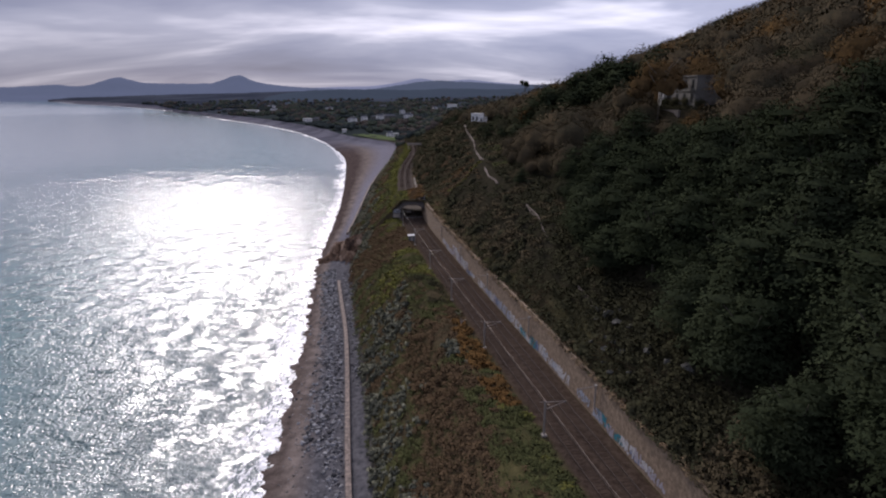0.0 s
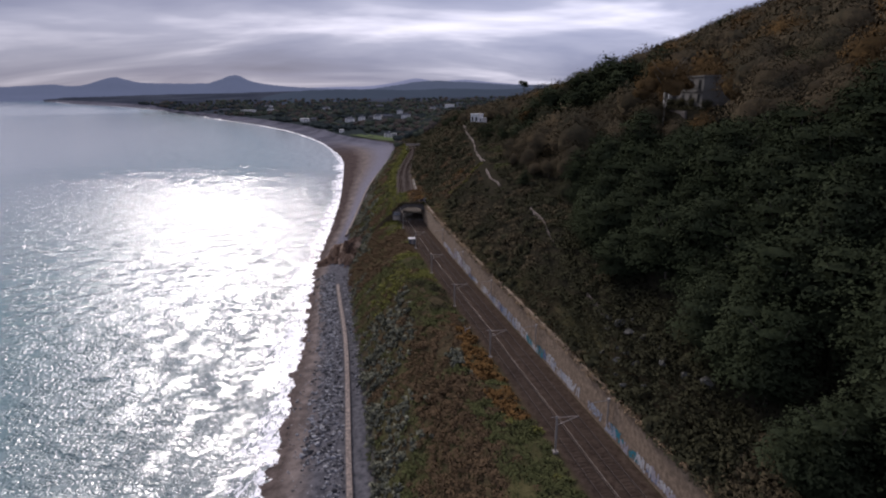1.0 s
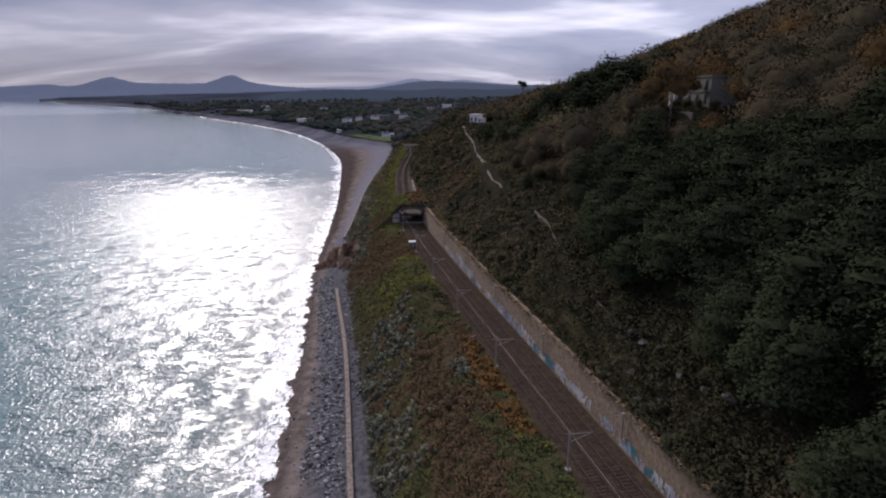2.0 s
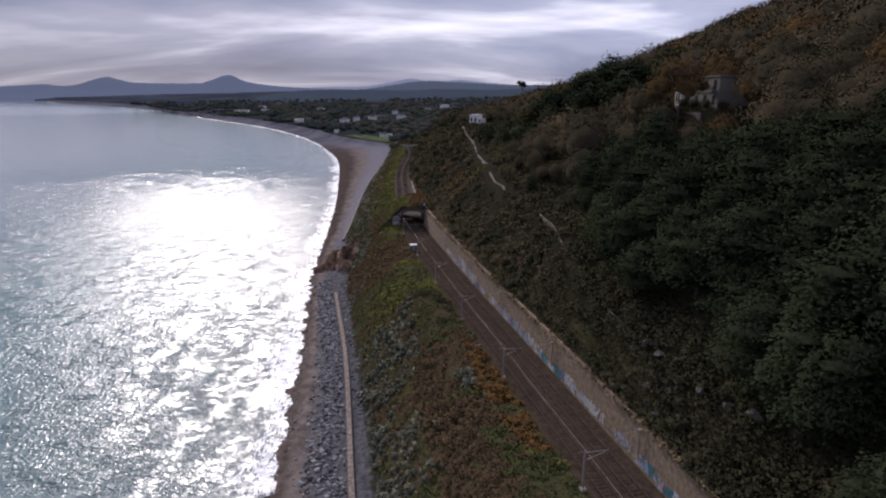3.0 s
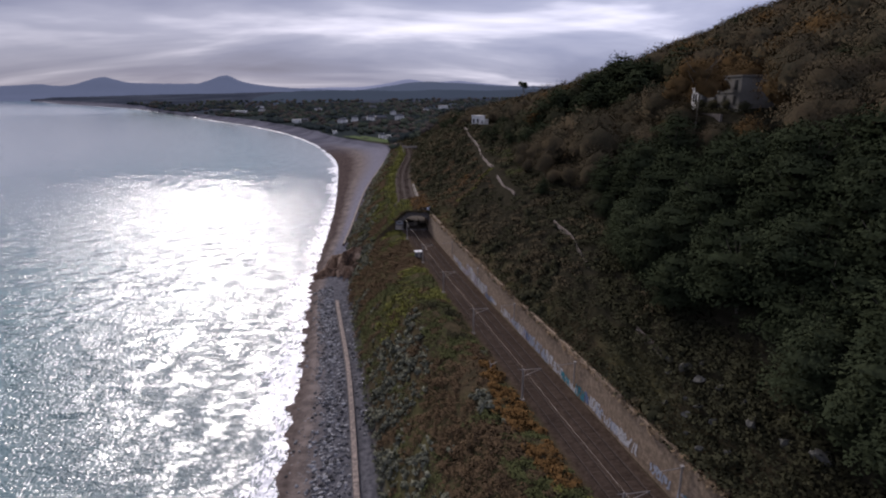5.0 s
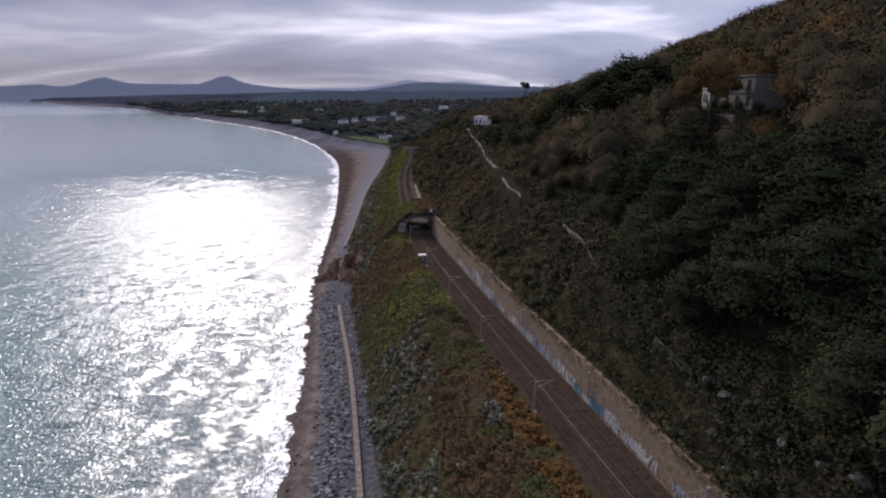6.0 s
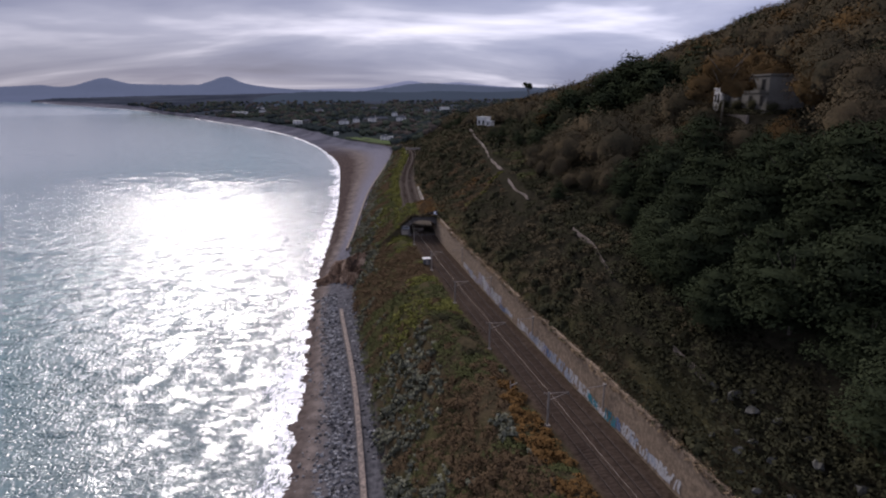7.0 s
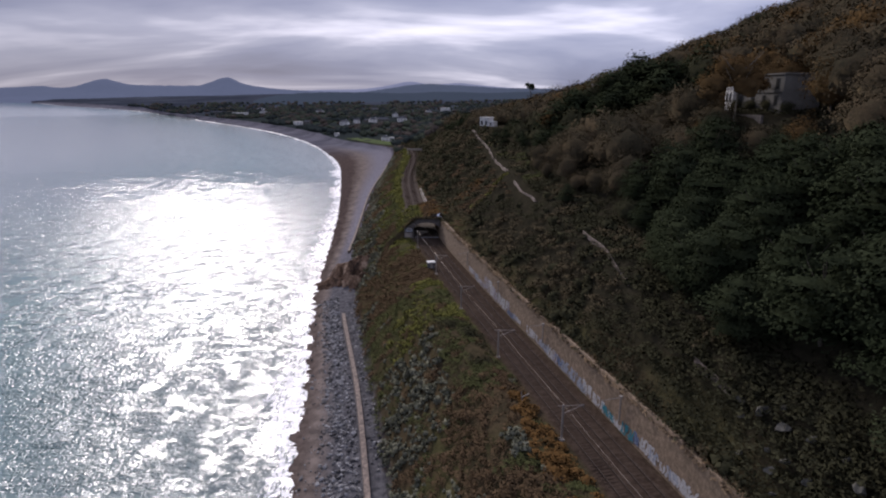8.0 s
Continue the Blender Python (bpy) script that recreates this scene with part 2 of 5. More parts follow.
EYE0 = (7.0, 17.0)
VILLA = (84.6, 177.4)


def lift(x, y):
    """Far water and land bend up a little, as the distance is shortened beyond 2.5 km."""
    r = np.hypot(np.asarray(x) - EYE0[0], np.asarray(y) - EYE0[1])
    true = 2500 + (np.maximum(r, 2500) - 2500) / 0.3235
    return np.where(r > 2500, 65 * (1 - r / true), 0.0)


TUN0, TUN1 = 222.0, 247.0


def height(x, y):
    """Ground height on arrays."""
    x, y = np.asarray(x, float), np.asarray(y, float)
    w, q, f, c = shore(y), quay(y), foot(y), track(y)
    s = x - c
    near = 1 - smooth(560, 760, y)
    # beach and foot
    z = np.where(x < w, -0.05 * (w - x) - 0.02 * (w - x), 0)
    tb = np.clip((x - w) / np.maximum(q - w, 1), 0, 1)
    z = np.where((x >= w) & (x < q), 2.6 * tb ** 0.8, z)
    z = np.where((x >= q) & (x < f), 2.6 + 0.6 * (x - q) / np.maximum(f - q, 0.1), z)
    # embankment, from the foot up to the line
    top = c - 5.2
    te = np.clip((x - f) / np.maximum(top - f, 1), 0, 1)
    zb = 3.2 + (RAIL_Z - 0.4 - 3.2) * np.sin(te * math.pi / 2) ** 0.9 + berm(y) * np.sin(np.clip((te - 0.45) / 0.55, 0, 1) * math.pi) * 1.0
    z = np.where((x >= f) & (x < top), zb, z)
    z = np.where((x >= top) & (s < 4.98), RAIL_Z - 0.4, z)
    hz = hillside(s, y)
    hz = hz + (61.9 - hz) * np.exp(-(((x - VILLA[0] + 1) / 11) ** 2 + ((y - VILLA[1] - 1) / 15) ** 2) ** 2)
    z = np.where(s >= 4.98, hz, z)
    # the cover over the tunnel
    over = (y > TUN0 + 0.3) & (y < TUN1)
    cover = 26.6 + 0.25 * np.clip(s, -3, 5) - np.clip(-s - 3.5, 0, 30) * 0.9
    z = np.where(over & (s < 5.1) & (s > -16), np.maximum(cover, np.where(s > -5.2, cover, zb)), z)
    # the plain beyond
    d = x - w
    plain = np.where(x < q, np.where(d < 0, 0.06 * d, 4.0 * tb), np.interp(x - q, [0, 7, 240, 840, 2500, 6000], [4, 8, 18, 32, 60, 90]))
    plain = plain + (hillside(np.maximum(s, 5), y) - 26) * 0.6 * (1 - smooth(650, 1250, y)) * smooth(20, 120, s)
    return z * near + plain * (1 - near) + np.where(d > 0, lift(x, y), lift(x, y) - 2 * (lift(x, y) > 0))


def grid_mesh(name, X, Y, Z, mat, keep=None):
    r, c = X.shape
    v = np.stack([X, Y, Z], -1).reshape(-1, 3)
    i = np.arange(r * c).reshape(r, c)
    f = np.stack([i[:-1, :-1], i[:-1, 1:], i[1:, 1:], i[1:, :-1]], -1)
    f = f[keep] if keep is not None else f.reshape(-1, 4)
    me = bpy.data.meshes.new(name)
    me.from_pydata(v.tolist(), [], f.tolist())
    me.polygons.foreach_set("use_smooth", np.ones(len(me.polygons), bool))
    if mat:
        me.materials.append(mat)
    return me, v


def rows_of_land():
    ys = np.r_[np.arange(-150, TUN0, 2.0), TUN0, TUN0 + 0.35, np.arange(TUN0 + 2, TUN1 - 1, 2.0), TUN1 - 0.35, TUN1, np.arange(TUN1 + 2, 320, 2.0), np.arange(320, 700, 6.0), np.arange(700, 1600, 20.0), np.arange(1600, 4750, 75.0)]
    return ys


def make_ground():
    ys = rows_of_land()
    w, q, f, c = shore(ys), quay(ys), foot(ys), track(ys)
    cols = []
    knots = [(w - 60, 5), (w, 12), (q, 5), (f, 34), (c - 5.2, 8), (c + 4.96, 1), (c + 5.0, 16), (c + 30, 34), (c + 130, 20), (c + 400, 14), (c + 1500, 8), (c + 4500, 0)]
    for (a, k), (b, _) in zip(knots, knots[1:]):
        cols += [a + (b - a) * t / k for t in range(k)]
    cols.append(knots[-1][0])
    X = np.stack(cols, 1)
    Y = np.repeat(ys[:, None], X.shape[1], 1)
    Z = height(X, Y)
    S = X - c[:, None]
    # unevenness
    R = np.array([[noise.noise((x * 0.13, y * 0.13, 0)) + 0.5 * noise.noise((x * 0.4, y * 0.4, 7)) for x, y in zip(rx, ry)] for rx, ry in zip(X, Y)])
    amp = np.where(X > f[:, None], 0.7, 0.12) * np.where(np.abs(S) < 5.4, 0.05, np.where(S > 0, smooth(5, 9, S), 1)) * np.where(Y > 700, 4, 1)
    Z = Z + R * amp
    # cusps along the waterline
    Z = Z + (0.03 * np.sin(Y * 0.55 + 2.6 * np.sin(Y * 0.07)) + 0.05 * np.sin(Y * 0.23 + 1.0)) * np.exp(-((X - shore(Y)) / 5.0) ** 2) * (1 - smooth(200, 300, Y))
    # the bore stays open
    Sm, Ym = (S[:-1, :-1] + S[1:, 1:]) / 2, (Y[:-1, :-1] + Y[1:, 1:]) / 2
    keep = ~((np.abs(Sm) < 4.9) & ((np.abs(Ym - TUN0) < 0.5) | (np.abs(Ym - TUN1) < 0.5)))
    me, v = grid_mesh("ground", X, Y, Z, None, keep)
    col = me.color_attributes.new("zone", "FLOAT_COLOR", "POINT")
    # zones by plan: r sand, g ballast, b along the shore
    zone = np.zeros((X.size, 4), np.float32)
    Xf, Yf = X.ravel(), Y.ravel()
    wf, qf, ff, cf = shore(Yf), quay(Yf), foot(Yf), track(Yf)
    zone[:, 0] = 1 - smooth(-0.5, 1.5, Xf - ff)
    zone[:, 1] = (np.abs(Xf - cf) < 4.9) & ((Yf < TUN0 + .2) | (Yf > TUN1 - .2)) & (Yf < 640)
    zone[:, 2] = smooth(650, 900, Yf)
    zone[:, 3] = np.clip((Xf - wf) / np.maximum(qf - wf, 1), 0, 1) - 0.22 * smooth(190, 300, Yf) * (1 - smooth(700, 1000, Yf))
    zone[:, 3] = np.clip(zone[:, 3], 0, 1)
    col.data.foreach_set("color", zone.ravel())
    cove = me.attributes.new("cove", "FLOAT", "POINT")
    cove.data.foreach_set("value", smooth(200, 320, Yf).astype(np.float32))
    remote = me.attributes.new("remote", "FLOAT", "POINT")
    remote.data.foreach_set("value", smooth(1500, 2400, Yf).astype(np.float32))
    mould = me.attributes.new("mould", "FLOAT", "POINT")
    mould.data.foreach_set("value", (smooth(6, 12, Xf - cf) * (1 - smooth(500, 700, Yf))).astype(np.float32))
    ob = tagged(new("ground", me), "grassy coastal embankment, stony beach and wooded hillside ground", "ground", kind="structure")
    # material
    m = bpy.data.materials.new("coast ground")
    m.use_nodes = True
    n, l, add = nodes_of(m.node_tree)
    b = n["Principled BSDF"]
    b.inputs["Roughness"].default_value, b.inputs["Specular IOR Level"].default_value = 1.0, 0.0
    at = add("ShaderNodeAttribute"); at.attribute_name = "zone"
    sp = add("ShaderNodeSeparateColor"); l.new(at.outputs["Color"], sp.inputs[0])
    tc = add("ShaderNodeTexCoord")

    def nz(scale, detail=6.0):
        k = add("ShaderNodeTexNoise", Scale=scale, Detail=detail, Roughness=0.62)
        l.new(tc.outputs["Object"], k.inputs["Vector"])
        return k.outputs["Fac"]

    def rampn(fac, stops):
        k = add("ShaderNodeValToRGB"); ramp(k, stops); l.new(fac, k.inputs[0])
        return k.outputs[0]

    def mixc(fac, a, c2):
        k = add("ShaderNodeMix"); k.data_type = "RGBA"
        l.new(fac, k.inputs[0]); l.new(a, k.inputs[6]); l.new(c2, k.inputs[7])
        return k.outputs[2]
    scrub = rampn(nz(0.06), [(0.32, (0.045, 0.038, 0.022)), (0.45, (0.075, 0.055, 0.032)), (0.55, (0.062, 0.062, 0.026)), (0.68, (0.095, 0.088, 0.034))])
    scrub2 = rampn(nz(1.1), [(0.35, (0.035, 0.029, 0.019)), (0.65, (0.105, 0.085, 0.050))])
    km = add("ShaderNodeMix"); km.data_type = "RGBA"; km.inputs[0].default_value = 0.4
    l.new(scrub, km.inputs[6]); l.new(scrub2, km.inputs[7])
    sand = rampn(nz(0.35), [(0.35, (0.105, 0.086, 0.077)), (0.6, (0.225, 0.185, 0.163))])
    cv_ = add("ShaderNodeAttribute"); cv_.attribute_name = "cove"
    shingle = mixc(cv_.outputs["Fac"], rampn(nz(0.9), [(0.35, (0.056, 0.056, 0.062)), (0.62, (0.134, 0.130, 0.138))]), rampn(nz(0.9), [(0.35, (0.125, 0.119, 0.140)), (0.62, (0.255, 0.243, 0.275))]))
    # near wet sand painted paler for its sheen; cove sand stays dark
    wet = mixc(cv_.outputs["Fac"], rampn(nz(0.5), [(0.35, (0.070, 0.055, 0.048)), (0.6, (0.140, 0.110, 0.096))]), rampn(nz(0.5), [(0.35, (0.044, 0.033, 0.030)), (0.6, (0.105, 0.079, 0.070))]))
    streak = add("ShaderNodeMath"); streak.operation = "MULTIPLY_ADD"; streak.inputs[1].default_value = 0.34
    l.new(nz(0.13, 7.0), streak.inputs[0]); l.new(at.outputs["Alpha"], streak.inputs[2])
    sand = mixc(rampn(streak.outputs[0], [(0.22, (0, 0, 0)), (0.42, (1, 1, 1))]), wet, sand)
    sandmix = mixc(rampn(at.outputs["Alpha"], [(0.28, (0, 0, 0)), (0.58, (1, 1, 1))]), sand, shingle)
    ball = rampn(nz(1.3), [(0.35, (0.038, 0.027, 0.021)), (0.65, (0.082, 0.060, 0.046))])
    # bed beyond the tunnel painted paler: the light on it put into colour
    ball = mixc(cv_.outputs["Fac"], ball, rampn(nz(1.3), [(0.35, (0.062, 0.050, 0.043)), (0.65, (0.128, 0.106, 0.092))]))
    # far land leans blue-grey, the remote part more: distance haze in the colour
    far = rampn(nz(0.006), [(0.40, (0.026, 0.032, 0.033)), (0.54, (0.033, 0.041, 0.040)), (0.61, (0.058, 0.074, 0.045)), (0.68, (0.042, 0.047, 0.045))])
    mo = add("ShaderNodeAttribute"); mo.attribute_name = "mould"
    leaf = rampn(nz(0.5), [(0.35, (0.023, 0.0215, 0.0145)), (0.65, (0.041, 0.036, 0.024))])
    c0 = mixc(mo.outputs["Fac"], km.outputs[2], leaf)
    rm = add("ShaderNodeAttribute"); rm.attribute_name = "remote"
    # haze tint of the remote ground
    hazed_land = rampn(nz(0.004), [(0.42, (0.034, 0.041, 0.056)), (0.6, (0.060, 0.068, 0.086))])
    c1 = mixc(sp.outputs[2], c0, mixc(rm.outputs["Fac"], far, hazed_land))
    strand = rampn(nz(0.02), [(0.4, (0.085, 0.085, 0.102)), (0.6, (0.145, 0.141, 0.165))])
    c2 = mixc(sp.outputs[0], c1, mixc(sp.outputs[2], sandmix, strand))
    c3 = mixc(sp.outputs[1], c2, ball)
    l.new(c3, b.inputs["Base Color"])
    bp = add("ShaderNodeBump", Strength=0.7, Distance=0.25)
    l.new(nz(2.2), bp.inputs["Height"]); l.new(bp.outputs[0], b.inputs["Normal"])
    me.materials.append(m)
    return ob


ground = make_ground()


def make_sea():
    ys = np.r_[np.arange(-400, 500, 8.0), np.arange(500, 1500, 25.0), np.arange(1500, 4900, 60.0)]
    ds = np.r_[-8, -4, -2, np.arange(0, 40, 2.0), np.arange(40, 120, 8.0), np.arange(120, 600, 40.0), np.arange(600, 4300, 200.0)]
    Y = np.repeat(ys[:, None], len(ds), 1)
    X = shore(ys)[:, None] - ds[None, :]
    Z = SEA + lift(X, Y)
    me, v = grid_mesh("sea", X[:, ::-1], Y[:, ::-1], Z[:, ::-1], None)
    at = me.attributes.new("off_shore", "FLOAT", "POINT")
    at.data.foreach_set("value", np.repeat(ds[None, ::-1], len(ys), 0).ravel().astype(np.float32))
    m = bpy.data.materials.new("sea water")
    m.use_nodes = True
    n, l, add = nodes_of(m.node_tree)
    b = n["Principled BSDF"]
    b.inputs["IOR"].default_value = 1.333
    far_calm = add("ShaderNodeSeparateXYZ")
    tc = add("ShaderNodeTexCoord")

    def nz(scale, detail, stretch=(1, 1, 1), rot=0.0, dist=0.0):
        mp = add("ShaderNodeMapping"); mp.inputs["Scale"].default_value = stretch; mp.inputs["Rotation"].default_value = (0, 0, radians(rot))
        l.new(tc.outputs["Object"], mp.inputs[0])
        k = add("ShaderNodeTexNoise", Scale=scale, Detail=detail, Roughness=0.6, Distortion=dist)
        l.new(mp.outputs[0], k.inputs["Vector"])
        return k.outputs["Fac"]

    def op(kind, a, c, third=None):
        k = add("ShaderNodeMath"); k.operation = kind
        for i, v_ in enumerate((a, c, third)):
            if v_ is None:
                continue
            if isinstance(v_, (int, float)):
                k.inputs[i].default_value = v_
            else:
                l.new(v_, k.inputs[i])
        return k.outputs[0]
    waves = op("MULTIPLY_ADD", nz(0.10, 1.0, (1, 1.4, 1), -20, 0.4), 1.4, op("MULTIPLY_ADD", nz(0.74, 2.5, (1.15, 1.2, 1), -14, 0.5), 0.9, op("MULTIPLY", nz(1.9, 1.0, (1, 1.2, 1), 15), 0.13)))
    bp = add("ShaderNodeBump", Strength=0.8, Distance=0.85)
    # wind ruffles the near water; the far bay lies calm
    l.new(tc.outputs["Object"], far_calm.inputs[0])
    calm = add("ShaderNodeMapRange")
    calm.inputs[1].default_value, calm.inputs[2].default_value, calm.inputs[3].default_value, calm.inputs[4].default_value = 110.0, 560.0, 0.98, 0.13
    l.new(op("MULTIPLY_ADD", nz(0.03, 9.0, (1, 1, 1), 0, 0.8), 300.0, op("SUBTRACT", far_calm.outputs[1], 150.0)), calm.inputs[0])
    gust = add("ShaderNodeMapRange")        # smoother flecks among the ruffled water
    gust.inputs[1].default_value, gust.inputs[2].default_value, gust.inputs[3].default_value, gust.inputs[4].default_value = 0.38, 0.55, 0.26, 1.05
    l.new(nz(0.30, 4.0, (0.8, 1.1, 1), -14, 0.7), gust.inputs[0])
    sets = add("ShaderNodeMapRange")        # wave sets, long across the wind
    sets.inputs[1].default_value, sets.inputs[2].default_value, sets.inputs[3].default_value, sets.inputs[4].default_value = 0.36, 0.62, 0.50, 1.5
    l.new(nz(0.085, 4.0, (1.9, 0.75, 1), -8, 0.5), sets.inputs[0])
    l.new(op("MULTIPLY", op("MULTIPLY", calm.outputs[0], sets.outputs[0]), gust.outputs[0]), bp.inputs["Strength"])
    l.new(waves, bp.inputs["Height"]); l.new(bp.outputs[0], b.inputs["Normal"])
    # water colour, paler far out to stand in for reflected sky, and foam
    off = add("ShaderNodeAttribute"); off.attribute_name = "off_shore"
    o = off.outputs["Fac"]
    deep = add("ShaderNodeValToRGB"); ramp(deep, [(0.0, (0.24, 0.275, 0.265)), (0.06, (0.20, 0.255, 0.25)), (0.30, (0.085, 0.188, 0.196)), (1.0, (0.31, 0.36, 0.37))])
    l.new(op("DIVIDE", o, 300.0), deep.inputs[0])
    edge = op("SUBTRACT", op("MULTIPLY_ADD", nz(0.018, 3.0), 26.0, op("MULTIPLY_ADD", nz(0.13, 4.0), 11.0, op("MULTIPLY", nz(0.7, 4.0), 5.0))), 5.5)      # ragged width of the surf
    surf = op("SUBTRACT", op("SUBTRACT", op("SUBTRACT", edge, op("MINIMUM", op("MAXIMUM", op("MULTIPLY_ADD", far_calm.outputs[1], 0.009, -1.8), 0.0), 2.2)), 6.5), o)
    lace = op("GREATER_THAN", op("ADD", nz(0.6, 6.0, (1.6, 0.6, 1), 12, 1.2), op("MULTIPLY", surf, 0.022)), 0.575)
    foam = op("MULTIPLY", lace, add_clamp(add, l, surf))
    mx = add("ShaderNodeMix"); mx.data_type = "RGBA"
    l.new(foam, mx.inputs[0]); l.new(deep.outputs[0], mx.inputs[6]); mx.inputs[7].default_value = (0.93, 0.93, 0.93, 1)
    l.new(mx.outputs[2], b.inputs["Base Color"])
    l.new(op("MULTIPLY_ADD", foam, 0.2, op("MULTIPLY_ADD", calm.outputs[0], 0.06, 0.085)), b.inputs["Roughness"])
    reach = op("SUBTRACT", op("MULTIPLY_ADD", nz(0.42, 4.0, (0.35, 0.7, 1), 10, 0.8), 10.0, op("MULTIPLY", nz(0.09, 2.0), 5.0)), 6.9)     # fingers of the backwash
    l.new(op("GREATER_THAN", o, op("MULTIPLY", reach, op("SUBTRACT", 1.0, op("MULTIPLY", op("MAXIMUM", op("MINIMUM", op("DIVIDE", op("SUBTRACT", far_calm.outputs[1], 150.0), 250.0), 1.0), 0.0), 0.6)))), b.inputs["Alpha"])
    me.materials.append(m)
    tagged(new("water", me), "choppy grey-green sea with glitter and white surf", "sea", kind="structure")


def add_clamp(add, l, v):
    k = add("ShaderNodeMapRange"); k.inputs[1].default_value, k.inputs[2].default_value = -1.0, 1.5
    l.new(v, k.inputs[0])
    return k.outputs[0]


make_sea()


# ================= small builders =================
def part(name, bm, mat, parent=None, label=""):
    me = bpy.data.meshes.new(name)
    bm.to_mesh(me); bm.free()
    if mat:
        me.materials.append(mat)
    ob = new(name, me)
    ob.parent = parent
    if label:
        ob["label"] = label
    return ob


def box(bm, x0, x1, y0, y1, z0, z1, m=None):
    r = bmesh.ops.create_cube(bm, size=1.0, matrix=Matrix.Translation(((x0 + x1) / 2, (y0 + y1) / 2, (z0 + z1) / 2)) @ Matrix.Diagonal((x1 - x0, y1 - y0, z1 - z0, 1)))
    if m:
        bmesh.ops.transform(bm, matrix=m, verts=r["verts"])
    return bm


def sweep(name, line, profile, mat, parent=None, closed=True):
    """A profile of (across, up) points drawn along a line of (x, y, z)."""
    L = np.array(line, float)
    t = np.gradient(L, axis=0); t[:, 2] = 0
    t /= np.linalg.norm(t, axis=1)[:, None]
    nx = np.stack([t[:, 1], -t[:, 0]], -1)
    P = np.array(profile, float)
    V = np.concatenate([L[:, None, :2] + nx[:, None, :] * P[None, :, :1], L[:, None, 2:] + P[None, :, 1:]], -1)
    k, n_ = len(P), len(L)
    vs = V.reshape(-1, 3).tolist()
    fs = []
    for i in range(n_ - 1):
        for j in range(k if closed else k - 1):
            a, b2 = i * k + j, i * k + (j + 1) % k
            fs.append((a, b2, b2 + k, a + k))
    if closed:
        fs += [tuple(range(k))[::-1], tuple(range((n_ - 1) * k, n_ * k))]
    me = bpy.data.meshes.new(name)
    me.from_pydata(vs, [], fs)
    me.materials.append(mat)
    ob = new(name, me)
    ob.parent = parent
    return ob


def along(y0, y1, step, across=0.0, z=RAIL_Z):
    ys = np.arange(y0, y1 + step / 2, step)
    c = track(ys)
    slope = (track(ys + 0.5) - track(ys - 0.5))
    k = 1 / np.sqrt(1 + slope ** 2)
    return np.stack([c + across * k, ys - across * k * slope, np.full_like(ys, z)], -1)



def mesh_of(name, V, F, mat, smooth_=False, N=None):
    me = bpy.data.meshes.new(name)
    V, F = np.asarray(V, np.float32), np.asarray(F, np.int32)
    k = F.shape[1]
    me.vertices.add(len(V)); me.vertices.foreach_set("co", V.ravel())
    me.loops.add(F.size); me.loops.foreach_set("vertex_index", F.ravel())
    me.polygons.add(len(F)); me.polygons.foreach_set("loop_start", np.arange(0, F.size, k, dtype=np.int32))
    me.polygons.foreach_set("loop_total", np.full(len(F), k, np.int32))
    me.polygons.foreach_set("use_smooth", np.full(len(F), smooth_, bool))
    me.update(calc_edges=True)
    if N is not None:       # soft shading across the small leaves
        me.polygons.foreach_set("use_smooth", np.ones(len(F), bool))
        me.normals_split_custom_set_from_vertices(np.asarray(N, np.float32))
    me.materials.append(mat)
    return me


def tube(points, radii, sides=6):
    """Vertices and quads of a bent tapered tube."""
    P = np.array(points, float)
    t = np.gradient(P, axis=0); t /= np.linalg.norm(t, axis=1)[:, None] + 1e-9
    ref = np.array([1.0, 0.15, 0.1])
    a = np.cross(t, ref); a /= np.linalg.norm(a, axis=1)[:, None] + 1e-9
    b = np.cross(t, a)
    ang = np.arange(sides) * 2 * math.pi / sides
    R = np.array(radii)[:, None, None]
    V = P[:, None] + R * (np.cos(ang)[None, :, None] * a[:, None] + np.sin(ang)[None, :, None] * b[:, None])
    i = np.arange(len(P) * sides).reshape(len(P), sides)
    F = np.stack([i[:-1], np.roll(i[:-1], -1, 1), np.roll(i[1:], -1, 1), i[1:]], -1).reshape(-1, 4)
    return V.reshape(-1, 3), F


def join3(some):
    """Joins leaf sets with their shading normals."""
    V, F = join([(a, b) for a, b, _ in some])
    return V, F, np.concatenate([c for *_, c in some])


def join(pairs):
    Vs, Fs, k = [], [], 0
    for V, F in pairs:
        Vs.append(V); Fs.append(np.asarray(F) + k); k += len(V)
    return np.concatenate(Vs), np.concatenate(Fs)


def at_ground(x, y):
    return float(height(np.array([x]), np.array([y]))[0])


# ================= railway =================
SLEEPER = bmesh.new()
box(SLEEPER, -1.3, 1.3, -0.13, 0.13, -0.15, 0.0)
bmesh.ops.bevel(SLEEPER, geom=SLEEPER.edges[:], offset=0.02, segments=1, affect="EDGES")
SLEEPER_ME = bpy.data.meshes.new("sleeper")
SLEEPER.to_mesh(SLEEPER_ME); SLEEPER.free()
SLEEPER_ME.materials.append(M["sleeper"])
RAIL_PROFILE = [(-0.07, -0.15), (0.07, -0.15), (0.07, -0.12), (0.02, -0.1), (0.02, -0.04), (0.037, -0.02), (0.037, 0.01), (-0.037, 0.01), (-0.037, -0.02), (-0.02, -0.04), (-0.02, -0.1), (-0.07, -0.12)]


